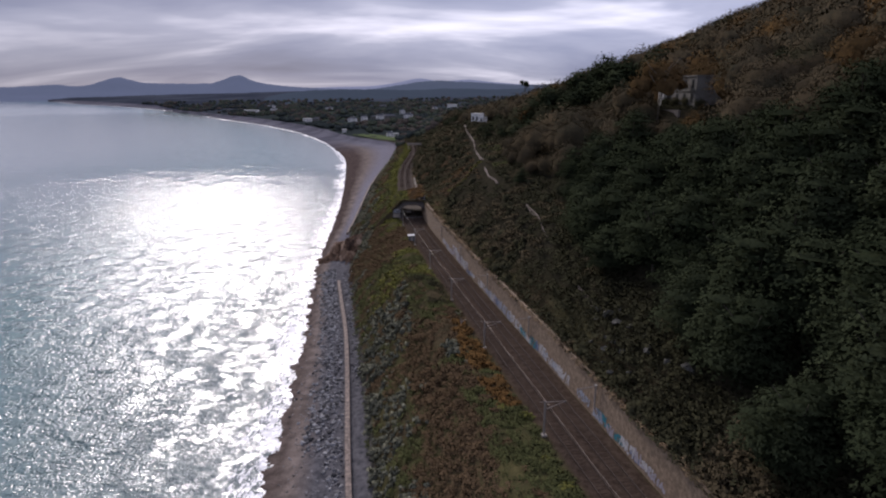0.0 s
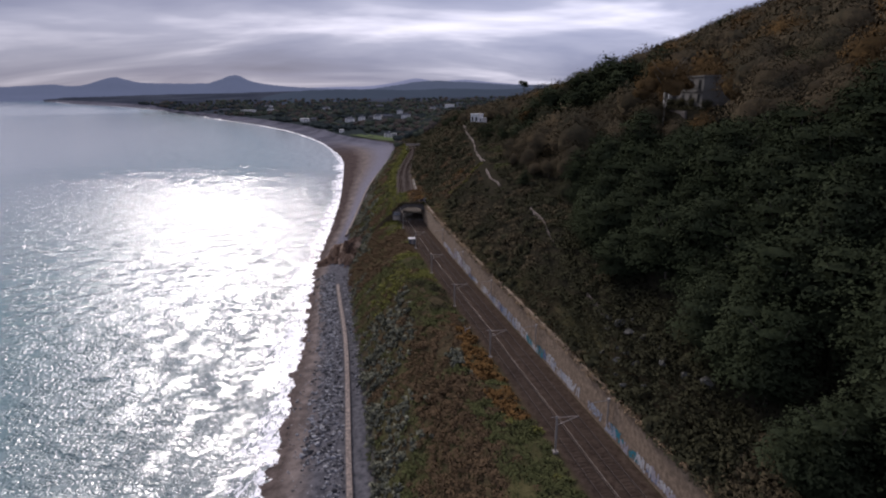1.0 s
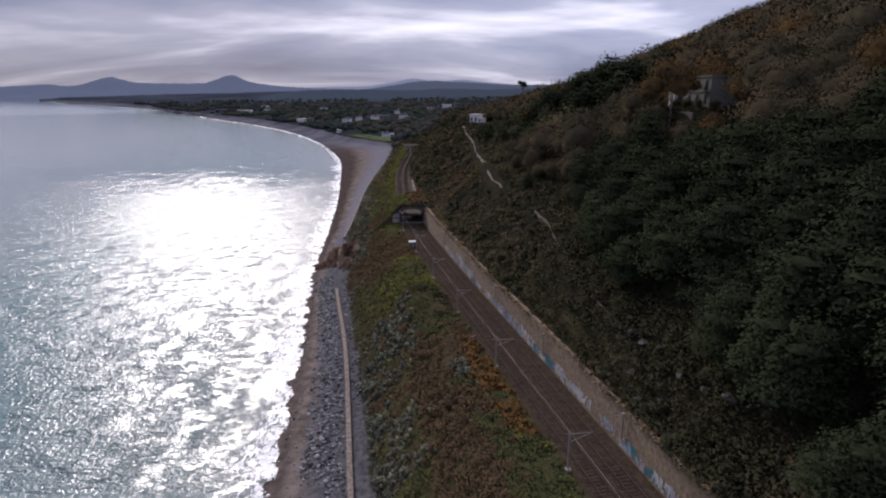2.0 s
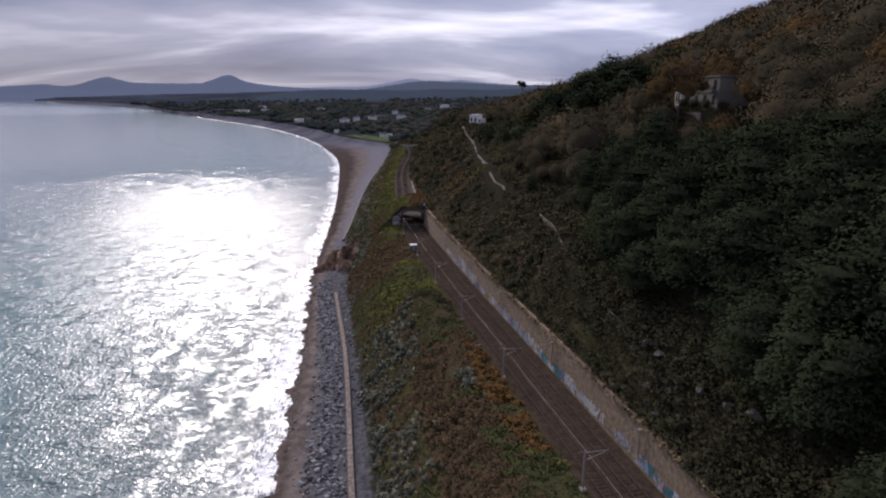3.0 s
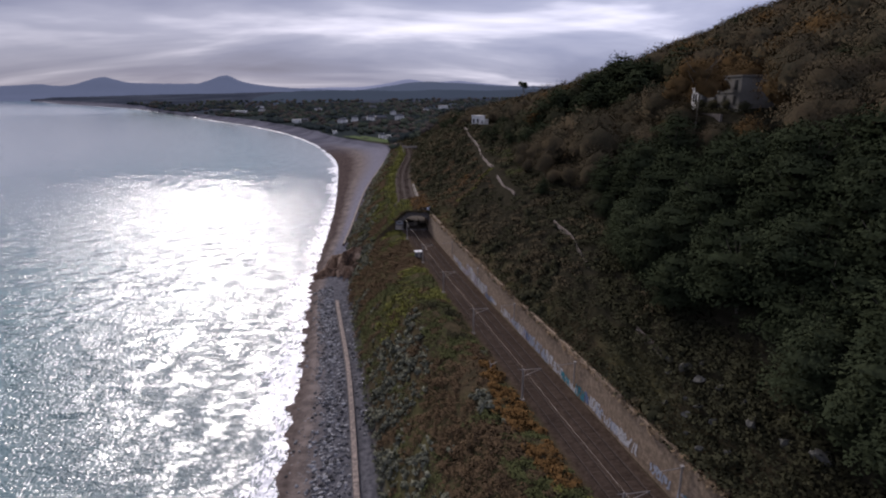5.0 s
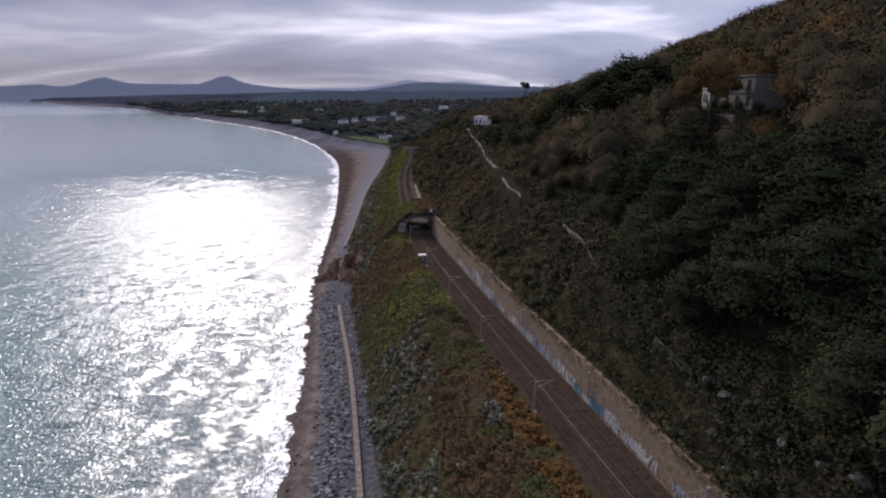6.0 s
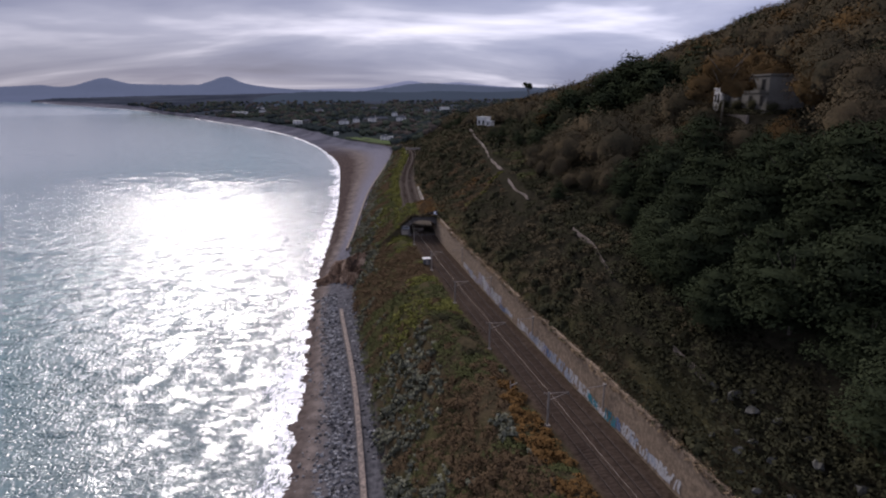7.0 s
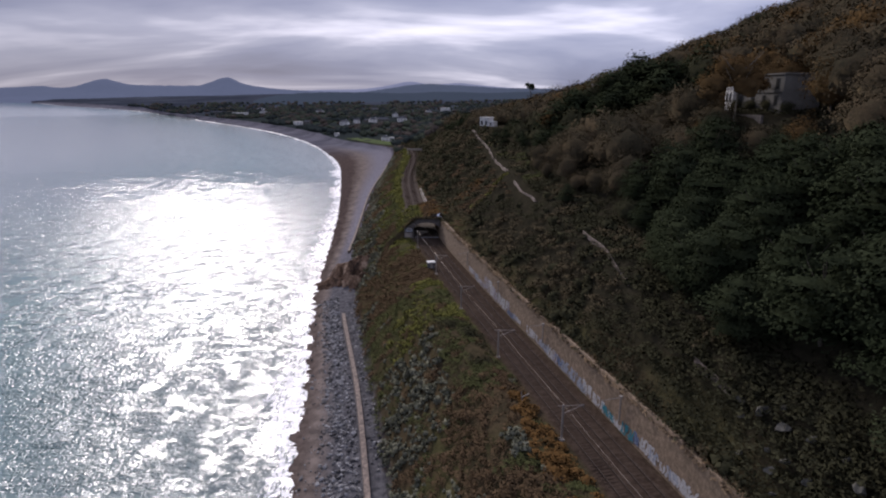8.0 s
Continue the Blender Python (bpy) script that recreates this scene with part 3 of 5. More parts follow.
def make_track(across, label):
    e = tagged(new("railway_track"), label, "railway track", group="parallel railway tracks")
    for r in (-0.8, 0.8):
        rail = sweep("rail", along(20, 620, 4, across + r, RAIL_Z - 0.18), RAIL_PROFILE, M["rail"], e)
        sweep("rail_head", along(20, 620, 4, across + r, RAIL_Z - 0.166), [(-0.03, 0), (0.03, 0), (0.026, 0.008), (-0.026, 0.008)], M["rail_head"], rail)
    return e


tracks = [make_track(-2.2, "worn railway track with bright rails on brown ballast"), make_track(1.2, "worn railway track on brown ballast beside the retaining wall")]


def make_wall():
    e = tagged(new("retaining_wall"), "tall brown stone retaining wall with faded graffiti", "retaining wall")
    ln = along(20, TUN0, 2, 4.4, RAIL_Z - 0.5)
    rng = random.Random(4)
    for i in range(0, len(ln) - 1, 6):      # bays between the buttresses
        seg = ln[i:i + 7]
        if len(seg) > 1:
            h = 5.9 + rng.uniform(-0.3, 0.3) + 0.7 * float(smooth(120, 170, seg[0][1]))
            sweep("wall_bay", seg, [(-0.3, 0), (0.6, 0), (0.6, h), (0.1, h + 0.12), (0.02, h - 0.1)], M["stone_wall"], e)
    return e


wall = make_wall()
for nm, c in (("white", (0.70, 0.68, 0.66)), ("pale_blue", (0.45, 0.48, 0.54)), ("blue", (0.18, 0.24, 0.38)), ("lilac", (0.52, 0.48, 0.51)), ("teal", (0.06, 0.30, 0.36)), ("black", (0.02, 0.02, 0.025))):
    M["paint_" + nm] = material(nm + " spray paint", tones(tuple(v * 0.55 for v in c), c), 2.5, 0.7, 0.1)


def make_graffiti():
    """Sprayed scrawls on the lower half of the wall: unreadable strokes, a little proud of the stone."""
    rng = random.Random(11)
    y = 58.0
    while y < 178:
        dense = 1.0 if (150 < y < 168 or 112 < y < 130 or 88 < y < 100) else 0.55
        n_ = rng.randint(3, 7)
        if rng.random() < 0.4 + 0.6 * dense:
            col = rng.choices(["white", "pale_blue", "blue", "lilac", "teal"], [9, 7, 3, 5, 2])[0]
            if 146 < y < 166:
                col = rng.choice(["white", "white", "lilac"])
            tall, base = rng.uniform(1.2, 2.3) * (1.25 if 146 < y < 166 else 0.75) * (0.7 + 0.4 * dense), rng.uniform(0.3, 0.8)
            out_ = rng.uniform(0.0, 0.03)
            vs, fs = [], []
            for g in range(n_):
                w = rng.uniform(0.35, 0.65)
                last = (rng.uniform(0, w), rng.uniform(0, 1))
                for _ in range(rng.randint(6, 10)):
                    nxt = (rng.uniform(-0.1, w + 0.1), min(max(last[1] + rng.choice((-1, 1)) * rng.uniform(0.2, 0.9), 0), 1))
                    t_ = rng.uniform(0.06, 0.15)
                    k = len(vs)
                    dv = (nxt[1] - last[1]) * tall; du = nxt[0] - last[0]
                    ln_ = math.hypot(du, dv) + 1e-6
                    ou, ov = -dv / ln_ * t_, du / ln_ * t_
                    for (uu, vv), sg in ((last, 1), (last, -1), (nxt, -1), (nxt, 1)):
                        zz = base + vv * tall + ov * sg
                        yy = y + g * 0.6 + uu + ou * sg
                        q_ = along(yy, yy, 1, 4.4 - 0.3 + 0.32 * min(zz / 5.7, 1) - 0.03 - out_ - 0.003 * (k // 4 % 6))[0]
                        vs.append((q_[0], q_[1], RAIL_Z - 0.5 + zz))
                    fs.append((k, k + 1, k + 2, k + 3))
                    last = nxt
            o = new("graffiti_tag", mesh_of("graffiti_tag", vs, fs, M["paint_" + col]))
            o.parent = wall
            o["label"] = "faded " + col.replace("_", " ") + " graffiti strokes"
        y += n_ * 0.6 * rng.uniform(0.45, 0.8)


make_graffiti()


def make_sea_wall():
    e = tagged(new("sea_wall"), "low pale concrete sea wall along the beach", "sea wall")
    ys = np.r_[np.arange(-40, 199, 3.0), np.arange(266, 590, 3.0)]
    for i in range(0, len(ys) - 1, 2):
        if ys[i] < 199 < ys[min(i + 2, len(ys) - 1)] :
            continue
        sub = ys[i:i + 3]
        ln = np.stack([quay(sub), sub, np.full_like(sub, 1.0)], -1)
        ln[-1, 1] -= 0.03
        sweep("slab", ln, [(-0.62, 0), (0.6, 0), (0.50, 2.6), (0.44, 2.7), (-0.44, 2.7), (-0.50, 2.6)], M["sea_wall"], e)


make_sea_wall()


def make_mast():
    e = tagged(new("overhead_line_mast"), "slim grey steel mast with a bracket arm and white foot", "mast", group="overhead line masts")
    bm = bmesh.new(); box(bm, -0.085, 0.085, -0.02, 0.02, 0, 5.3); box(bm, -0.105, -0.08, -0.09, 0.09, 0, 5.3); box(bm, 0.08, 0.105, -0.09, 0.09, 0, 5.3)
    part("post", bm, M["galv"], e)
    for nm, a, b in (("arm", (0, 0, 5.1), (3.0, 0, 5.0)), ("stay", (0, 0, 4.0), (3.0, 0, 5.0)), ("back_arm", (0, 0, 5.1), (-0.8, 0, 5.25))):
        V, F = tube([a, b], [0.05, 0.04])
        o = new(nm, mesh_of(nm, V, F, M["galv"])); o.parent = e
    bm = bmesh.new(); box(bm, -0.35, 0.35, -0.35, 0.35, -0.1, 0.28)
    bmesh.ops.bevel(bm, geom=bm.edges[:], offset=0.04, segments=1, affect="EDGES")
    part("footing", bm, M["concrete"], e, "pale concrete footing")
    V, F = tube([(2.9, 0, 5.0), (2.9, 0, 4.75)], [0.07, 0.07], 8)
    o = new("insulator", mesh_of("insulator", V, F, M["slate"])); o.parent = e
    return e


MAST_Y = (46.5, 75.3, 104.1, 130.3, 155.1, 181.0, 209.0)
first = None
for y in MAST_Y:
    p = along(y, y, 1, -4.7)[0]
    m = pose(p[0], p[1], RAIL_Z - 0.4, 0, 0, 12)
    if first is None:
        first = make_mast(); first.matrix_basis = m
    else:
        copy_thing(first, m)


def make_wall_mast(y):
    """A short post that stands in the wall, its arm over the landward track."""
    p = along(y, y, 1, 3.95)[0]
    e = tagged(new("wall_mast"), "short steel post bolted to the stone wall", "mast", group="wall masts")
    e.matrix_basis = pose(p[0], p[1], RAIL_Z - 0.4, 0, 0, 12)
    bm = bmesh.new(); box(bm, -0.09, 0.09, -0.09, 0.09, 1.6, 5.3)
    part("post", bm, M["galv"], e)
    V, F = tube([(0, 0, 5.1), (-2.8, 0, 5.0)], [0.05, 0.04]); o = new("arm", mesh_of("arm", V, F, M["galv"])); o.parent = e
    bm = bmesh.new(); box(bm, -0.2, 0.2, -0.2, 0.2, 5.2, 5.36)
    part("cap", bm, M["galv"], e)


for y in (77.9, 104.5, 131, 156, 182):
    make_wall_mast(y)


def make_wires():
    for across, z, r, nm in ((-4.65, 5.3, 0.010, "earth_wire"), (-1.75, 5.0, 0.007, "catenary_wire"), (1.6, 4.9, 0.006, "contact_wire")):
        ln = along(46.5, 221, 2, across, RAIL_Z - 0.4 + z)
        sag = np.array([min(abs(y - m) for m in MAST_Y) for y in ln[:, 1]])
        ln[:, 2] -= 0.012 * sag
        V, F = tube(ln, [r] * len(ln), 5)
        tagged(new(nm, mesh_of(nm, V, F, M["wire" if nm == "earth_wire" else "old_wire"])), "thin overhead wire strung between the masts", "wire", group="overhead wires")


make_wires()


def make_cutting_wall():
    """A low stone wall on the landward side of the line beyond the tunnel."""
    e = tagged(new("retaining_wall"), "low pale stone retaining wall beyond the tunnel", "retaining wall")
    ln = along(TUN1 + 1, 330, 3, 4.6, RAIL_Z - 0.5)
    for i in range(0, len(ln) - 1, 5):
        seg = ln[i:i + 6]
        h = 2.6 - 1.4 * (seg[0][1] - TUN1) / 83
        sweep("wall_bay", seg, [(-0.25, 0), (0.45, 0), (0.45, h), (0.05, h + 0.1), (-0.02, h - 0.1)], M["concrete"], e)


make_cutting_wall()


def make_footbridge():
    p = along(505, 505, 1, 0)[0]
    e = tagged(new("footbridge"), "pale concrete footbridge across the distant railway line", "footbridge")
    e.matrix_basis = pose(p[0], p[1], RAIL_Z - 0.5, 0, 0, 4)
    bm = bmesh.new(); box(bm, -6, 6, -1.0, 1.0, 4.6, 5.0); part("deck", bm, M["concrete"], e)
    for y in (-1.0, 0.9):
        bm = bmesh.new(); box(bm, -6, 6, y, y + 0.1, 5.0, 6.0); part("parapet", bm, M["concrete"], e)
    for x in (-5.6, 5.2):
        bm = bmesh.new(); box(bm, x, x + 0.5, -0.7, 0.7, -0.5, 4.6); part("pier", bm, M["concrete"], e)


make_footbridge()


# ---- tunnel ----
def make_tunnel():
    c0, c1 = float(track(TUN0)), float(track(TUN1))
    e = tagged(new("tunnel"), "short dark stone railway tunnel with an arched portal", "tunnel")
    half, spring, rise = 4.4, 2.9, 2.4
    arch = [(-half, 0.0)] + [(-half * math.cos(a), spring + rise * math.sin(a)) for a in np.linspace(0, math.pi, 15)] + [(half, 0.0)]
    for nm, y, c, sgn, thick in (("portal", TUN0, c0, -1, 0.9), ("far_portal", TUN1, c1, 1, 0.7)):
        # face with an opening: arch ring bridged to the outline
        left, right = (-7.4, 5.6) if sgn < 0 else (-7, 6)
        outline = []
        for (u, v) in arch:
            if v == 0.0:
                outline.append((left if u < 0 else right, 0.0))
            else:
                t_ = (u + half) / (2 * half)
                uu = left + (right - left) * t_
                topz = 6.6 if uu > -3.6 else 6.6 - (-3.6 - uu) * 0.8
                outline.append((uu, topz))
        V, F = [], []
        for yy in (y, y + sgn * thick):
            V += [(c + u, yy, RAIL_Z - 0.5 + v) for u, v in arch] + [(c + u, yy, RAIL_Z - 0.5 + v) for u, v in outline]
        k = len(arch)
        for i in range(k - 1):
            F.append((i, i + 1, k + i + 1, k + i))
            F.append((2 * k + i + 1, 2 * k + i, 3 * k + i, 3 * k + i + 1))
            F.append((i + 1, i, 2 * k + i, 2 * k + i + 1))
            F.append((k + i, k + i + 1, 3 * k + i + 1, 3 * k + i))
        F.append((k, 0, 2 * k, 3 * k))
        o = new(nm, mesh_of(nm, V, F, M["stone_dark"])); o.parent = e
    # parapet coping along the top of the portal
    cop = [(c0 + u, TUN0 - 0.45, RAIL_Z - 0.5 + (6.6 if u > -3.6 else 6.6 - (-3.6 - u) * 0.8)) for u in (-7.5, -5.5, -3.6, -2, 1, 3.5, 5.7)]
    V, F = tube(cop, [0.45] * len(cop), 4)
    o = new("coping", mesh_of("coping", V, F, M["stone_wall"])); o.parent = e
    # bore
    ys = np.linspace(TUN0, TUN1, 9)
    V, F = [], []
    for y in ys:
        c = float(track(y))
        V += [(c + u, y, RAIL_Z - 0.5 + v) for u, v in arch]
    k = len(arch)
    for i in range(len(ys) - 1):
        for j in range(k - 1):
            F.append((i * k + j, i * k + j + 1, (i + 1) * k + j + 1, (i + 1) * k + j))
    o = new("vault", mesh_of("vault", V, F, M["stone_wall"])); o.parent = e
    V = []
    for y in ys:
        c = float(track(y))
        V += [(c - 5, y, RAIL_Z - 0.38), (c + 5, y, RAIL_Z - 0.38)]
    F = [(2 * i, 2 * i + 1, 2 * i + 3, 2 * i + 2) for i in range(len(ys) - 1)]
    o = new("bed", mesh_of("bed", V, F, M["ballast"])); o.parent = e
    # sprayed panel on the wing wall
    for nm, u0, u1, v0, v1, mt in (("graffiti_panel", -6.9, -4.7, 2.3, 3.2, "paint_pale_blue"), ("graffiti_panel", -6.4, -5.0, 2.6, 3.5, "paint_white"), ("render_patch", -7.2, -5.0, 0.4, 1.8, "concrete")):
        bm = bmesh.new()
        box(bm, c0 + u0, c0 + u1, TUN0 - 0.93 - 0.01 * len(nm) / 10, TUN0 - 0.9, RAIL_Z - 0.5 + v0, RAIL_Z - 0.5 + v1)
        part(nm, bm, M[mt], e)


M["stone_dark"] = material("dark masonry", tones((0.065, 0.058, 0.055), (0.19, 0.17, 0.16)), 1.2, 0.95, 0.7)
make_tunnel()


def make_cabin():
    p = along(187.0, 187.0, 1, -4.9)[0]
    e = tagged(new("trackside_cabin"), "small dark trackside cabin with a white flat roof", "cabin")
    e.matrix_basis = pose(p[0], p[1], RAIL_Z - 0.45, 0, 0, 12)
    bm = bmesh.new(); box(bm, -0.9, 0.9, -0.7, 0.7, 0, 1.7)
    part("body", bm, M["slate"], e)
    bm = bmesh.new(); box(bm, -1.1, 1.1, -0.95, 0.95, 1.7, 1.9)
    bmesh.ops.bevel(bm, geom=bm.edges[:], offset=0.03, segments=1, affect="EDGES")
    part("roof", bm, M["white"], e, "white flat roof")
    bm = bmesh.new(); box(bm, -0.35, 0.35, -0.72, -0.7, 0.1, 1.5)
    part("door", bm, M["galv"], e)
    e2 = tagged(new("trackside_post"), "leaning white post at the edge of the scrub", "post")
    e2.location = (15.9, 112.0, at_ground(15.9, 112.0))
    for nm, a, b in (("stake", (0, 0, -0.3), (-0.3, 0, 1.9)), ("crosspiece", (-0.2, 0, 1.0), (0.9, 0.1, 1.5))):
        V, F = tube([a, b], [0.1, 0.08]); o = new(nm, mesh_of(nm, V, F, M["concrete"])); o.parent = e2


make_cabin()


# ================= rocks =================
ICO = bmesh.new()
bmesh.ops.create_icosphere(ICO, subdivisions=2, radius=1.0)
ICO_V = np.array([v.co for v in ICO.verts]); ICO_F = np.array([[v.index for v in f.verts] for f in ICO.faces])
ICO.free()
ICO4 = bmesh.new()
bmesh.ops.create_icosphere(ICO4, subdivisions=4, radius=1.0)
ICO4_V = np.array([v.co for v in ICO4.verts]); ICO4_F = np.array([[v.index for v in f.verts] for f in ICO4.faces])
ICO4.free()
ICO1 = bmesh.new()
bmesh.ops.create_icosphere(ICO1, subdivisions=1, radius=1.0)
ICO1_V = np.array([v.co for v in ICO1.verts]); ICO1_F = np.array([[v.index for v in f.verts] for f in ICO1.faces])
ICO1.free()


def stone_shape(rng, V=ICO1_V, flat=0.7, cuts=7, deep=0.5):
    """A sphere cut by random planes: an angular block."""
    V = V.copy()
    for _ in range(cuts):
        n_ = rng.normal(size=3); n_ /= np.linalg.norm(n_)
        d = rng.uniform(deep, 0.8)
        over = V @ n_ - d
        V -= np.where(over > 0, over, 0)[:, None] * n_
    return V * np.array([1.0, rng.uniform(0.65, 1.0), flat * rng.uniform(0.7, 1.0)])


nrng = np.random.default_rng(5)
STONES = [stone_shape(nrng) for _ in range(10)]
STONE_ME = [mesh_of("boulder", V, ICO1_F, M["boulder"]) for V in STONES]


def turn_z(a):
    return np.array([[math.cos(a), -math.sin(a), 0], [math.sin(a), math.cos(a), 0], [0, 0, 1]])


def make_boulders():
    rng = np.random.default_rng(8)
    made, rest = 0, []
    spots = []
    for _ in range(2300):
        y = rng.uniform(62, 212)
        q, w = float(quay(y)), float(shore(y))
        lim = 0.62 if y > 96 else 0.25
        u = rng.beta(1.1, 1.3) * lim * (q - w) if rng.random() < 0.93 else rng.uniform(0, 1) * (q - w) * 0.9
        if y < 96 and rng.random() < 0.6:
            continue
        spots.append((q - 0.9 - u, y, 0.20 + 0.50 * rng.random() ** 1.8))
    for _ in range(260):        # some spilled behind the wall
        y = rng.uniform(120, 205)
        spots.append((rng.uniform(float(quay(y)) + 1.2, float(foot(y)) + 0.5), y, rng.uniform(0.2, 0.55)))
    for _ in range(700):        # small stones over the sand
        y = rng.uniform(60, 215)
        spots.append((float(shore(y)) + (float(quay(y)) - float(shore(y))) * (0.06 + 0.7 * rng.random() ** 0.7), y, rng.uniform(0.10, 0.28)))
    spots.sort(key=lambda p: p[1] + rng.uniform(0, 40))
    for x, y, r in spots:
        z = at_ground(x, y)
        if y < 150 and r > 0.34 and made < 290:
            o = tagged(new("boulder", STONE_ME[made % 10]), "rough grey boulder on the shingle by the sea wall", "boulder", group="boulders on the beach")
            o.location, o.rotation_euler, o.scale = (x, y, z + 0.12 * r), (rng.uniform(-0.3, 0.3), rng.uniform(-0.3, 0.3), rng.uniform(0, 6.3)), (r, r, r)
            made += 1
        else:
            rest.append((STONES[int(rng.integers(10))] * r @ turn_z(rng.uniform(0, 6.3)).T + (x, y, z + 0.1 * r), ICO1_F))
    V, F = join(rest)
    tagged(new("loose_boulders", mesh_of("loose_boulders", V, F, M["boulder_far"])), "loose grey boulders strewn over the shingle", "boulders", kind="stuff")


make_boulders()


def make_headland():
    """Jagged brown rock that juts into the surf."""
    rng = np.random.default_rng(21)
    e = tagged(new("rock_headland"), "jagged brown and ochre rock outcrop in the surf", "rock")
    for x, y, z, long_, thick, tall_, turn, dip in (
            (-36.5, 228.5, 0.2, 3.6, 1.0, 2.2, 0.55, 0.5), (-34.6, 228.8, 0.6, 4.2, 1.2, 3.4, 0.65, 0.45), (-32.8, 227.6, 0.8, 4.6, 1.3, 4.6, 0.6, 0.5), (-31.0, 227.0, 1.2, 5.0, 1.4, 6.0, 0.7, 0.42),
            (-29.2, 225.8, 1.6, 5.0, 1.3, 7.4, 0.62, 0.4), (-27.4, 224.6, 2.2, 5.2, 1.5, 8.6, 0.7, 0.36), (-25.6, 223.4, 3.0, 4.8, 1.4, 8.4, 0.66, 0.34), (-23.6, 221.6, 4.0, 4.6, 1.7, 8.8, 0.75, 0.28),
            (-21.4, 219.6, 4.8, 4.0, 1.8, 7.6, 0.8, 0.2), (-19.6, 217.6, 5.2, 3.4, 1.8, 6.2, 0.9, 0.18), (-30.5, 233, 2.4, 6, 3.2, 8.0, 0.5, 0.3), (-26.6, 230.5, 4.6, 6, 3.4, 10.0, 0.6, 0.25),
            (-22.0, 226.0, 7.0, 5, 3.0, 9.0, 0.6, 0.2), (-33.6, 223.6, 0.3, 2.2, 0.9, 1.4, 0.3, 0.5), (-30.4, 221.6, 0.6, 2.4, 0.9, 1.7, 0.8, 0.5), (-27.4, 219.0, 0.8, 2.2, 1.0, 1.8, 0.5, 0.4),
            (-24.0, 216.6, 2.0, 2.6, 1.2, 3.2, 0.9, 0.3), (-38.6, 231.4, 0.0, 2.2, 1.1, 1.6, 0.4, 0.5),
            (-34.0, 226.4, 0.4, 3.0, 0.6, 2.6, 0.5, 0.6), (-31.6, 225.0, 0.6, 3.4, 0.6, 3.6, 0.8, 0.6), (-29.0, 223.2, 0.8, 3.4, 0.7, 4.6, 0.55, 0.55), (-26.4, 221.4, 1.4, 3.2, 0.7, 5.4, 0.8, 0.45), (-23.6, 218.8, 2.6, 2.8, 0.8, 5.6, 0.7, 0.35), (-35.6, 226.6, 0.2, 2.2, 0.5, 1.6, 0.7, 0.6)):
        V = stone_shape(rng, ICO4_V, 1.0, 22, 0.28)
        V = V + np.array([[0.05 * noise.noise(Vector(v) * 2.2 + Vector((x, y, k * 9.1))) + 0.025 * noise.noise(Vector((v[0] * 3, v[1] * 9, v[2] * 3 + k * 5 + x))) for k in range(3)] for v in V])
        V = V * (long_ * 1.25, thick * 1.5, tall_ * 1.05)
        V[:, 1] += dip * V[:, 2]          # beds lean back towards the land
        V[:, 2] += 0.30 * V[:, 0]
        V = V @ turn_z(turn).T
        o = new("rock_mass", mesh_of("rock_mass", V + (x, y, z), ICO4_F, M["rock"])); o.parent = e
    # pale stones on the hillside above the wall
    for (x, y, r) in ((38.3, 90, 1.0), (38.8, 87.0, 0.9), (38.2, 81.2, 0.9), (36.6, 84.5, 0.8), (40.5, 78, 1.0), (37.4, 93.2, 0.7), (39.9, 84.0, 0.8), (41.6, 74.0, 0.9), (43.0, 70.2, 1.1), (35.4, 88.3, 0.6), (36.1, 79.6, 0.6), (37.2, 86.6, 0.5), (39.4, 81.8, 0.55), (38.0, 77.4, 0.6), (40.9, 80.6, 0.5), (36.9, 91.4, 0.45), (42.2, 76.0, 0.5), (39.6, 88.8, 0.6), (35.9, 82.6, 0.45), (37.8, 84.2, 0.7)):
        o = tagged(new("hillside_rock", mesh_of("hillside_rock", stone_shape(rng, ICO_V, 0.8, 14, 0.3) * r * 1.15, ICO_F, M["grey_rock"])), "pale lichened rock bedded in the hillside scrub", "rock", group="hillside rocks")
        o.location = (x, y, at_ground(x, y) + 0.5 * r + 0.45)


make_headland()


# ================= plants =================
def cards(P, N, size, rng, stretch=1.0):
    """Small pointed leaves at P that face roughly along N."""
    N = N + rng.normal(size=N.shape) * 0.34
    N /= np.linalg.norm(N, axis=1)[:, None] + 1e-9
    R = rng.normal(size=N.shape)
    A = np.cross(N, R); A /= np.linalg.norm(A, axis=1)[:, None] + 1e-9
    B = np.cross(N, A)
    sz = (size * 1.2 * rng.uniform(0.6, 1.35, len(P)))[:, None]
    h, k = A * sz, B * sz * 0.5 * stretch
    V = np.stack([P + h * 0.62, P - h * 0.34 + k + N * sz * 0.1, P - h * 0.34 - k], 1)
    return V.reshape(-1, 3), np.arange(len(P) * 3).reshape(-1, 3)


PHI = (1 + 5 ** 0.5) / 2
ICO0_V = np.array([(-1, PHI, 0), (1, PHI, 0), (-1, -PHI, 0), (1, -PHI, 0), (0, -1, PHI), (0, 1, PHI), (0, -1, -PHI), (0, 1, -PHI), (PHI, 0, -1), (PHI, 0, 1), (-PHI, 0, -1), (-PHI, 0, 1)]) / math.hypot(1, PHI)
ICO0_F = np.array([(0, 11, 5), (0, 5, 1), (0, 1, 7), (0, 7, 10), (0, 10, 11), (1, 5, 9), (5, 11, 4), (11, 10, 2), (10, 7, 6), (7, 1, 8), (3, 9, 4), (3, 4, 2), (3, 2, 6), (3, 6, 8), (3, 8, 9), (4, 9, 5), (2, 4, 11), (6, 2, 10), (8, 6, 7), (9, 8, 1)])


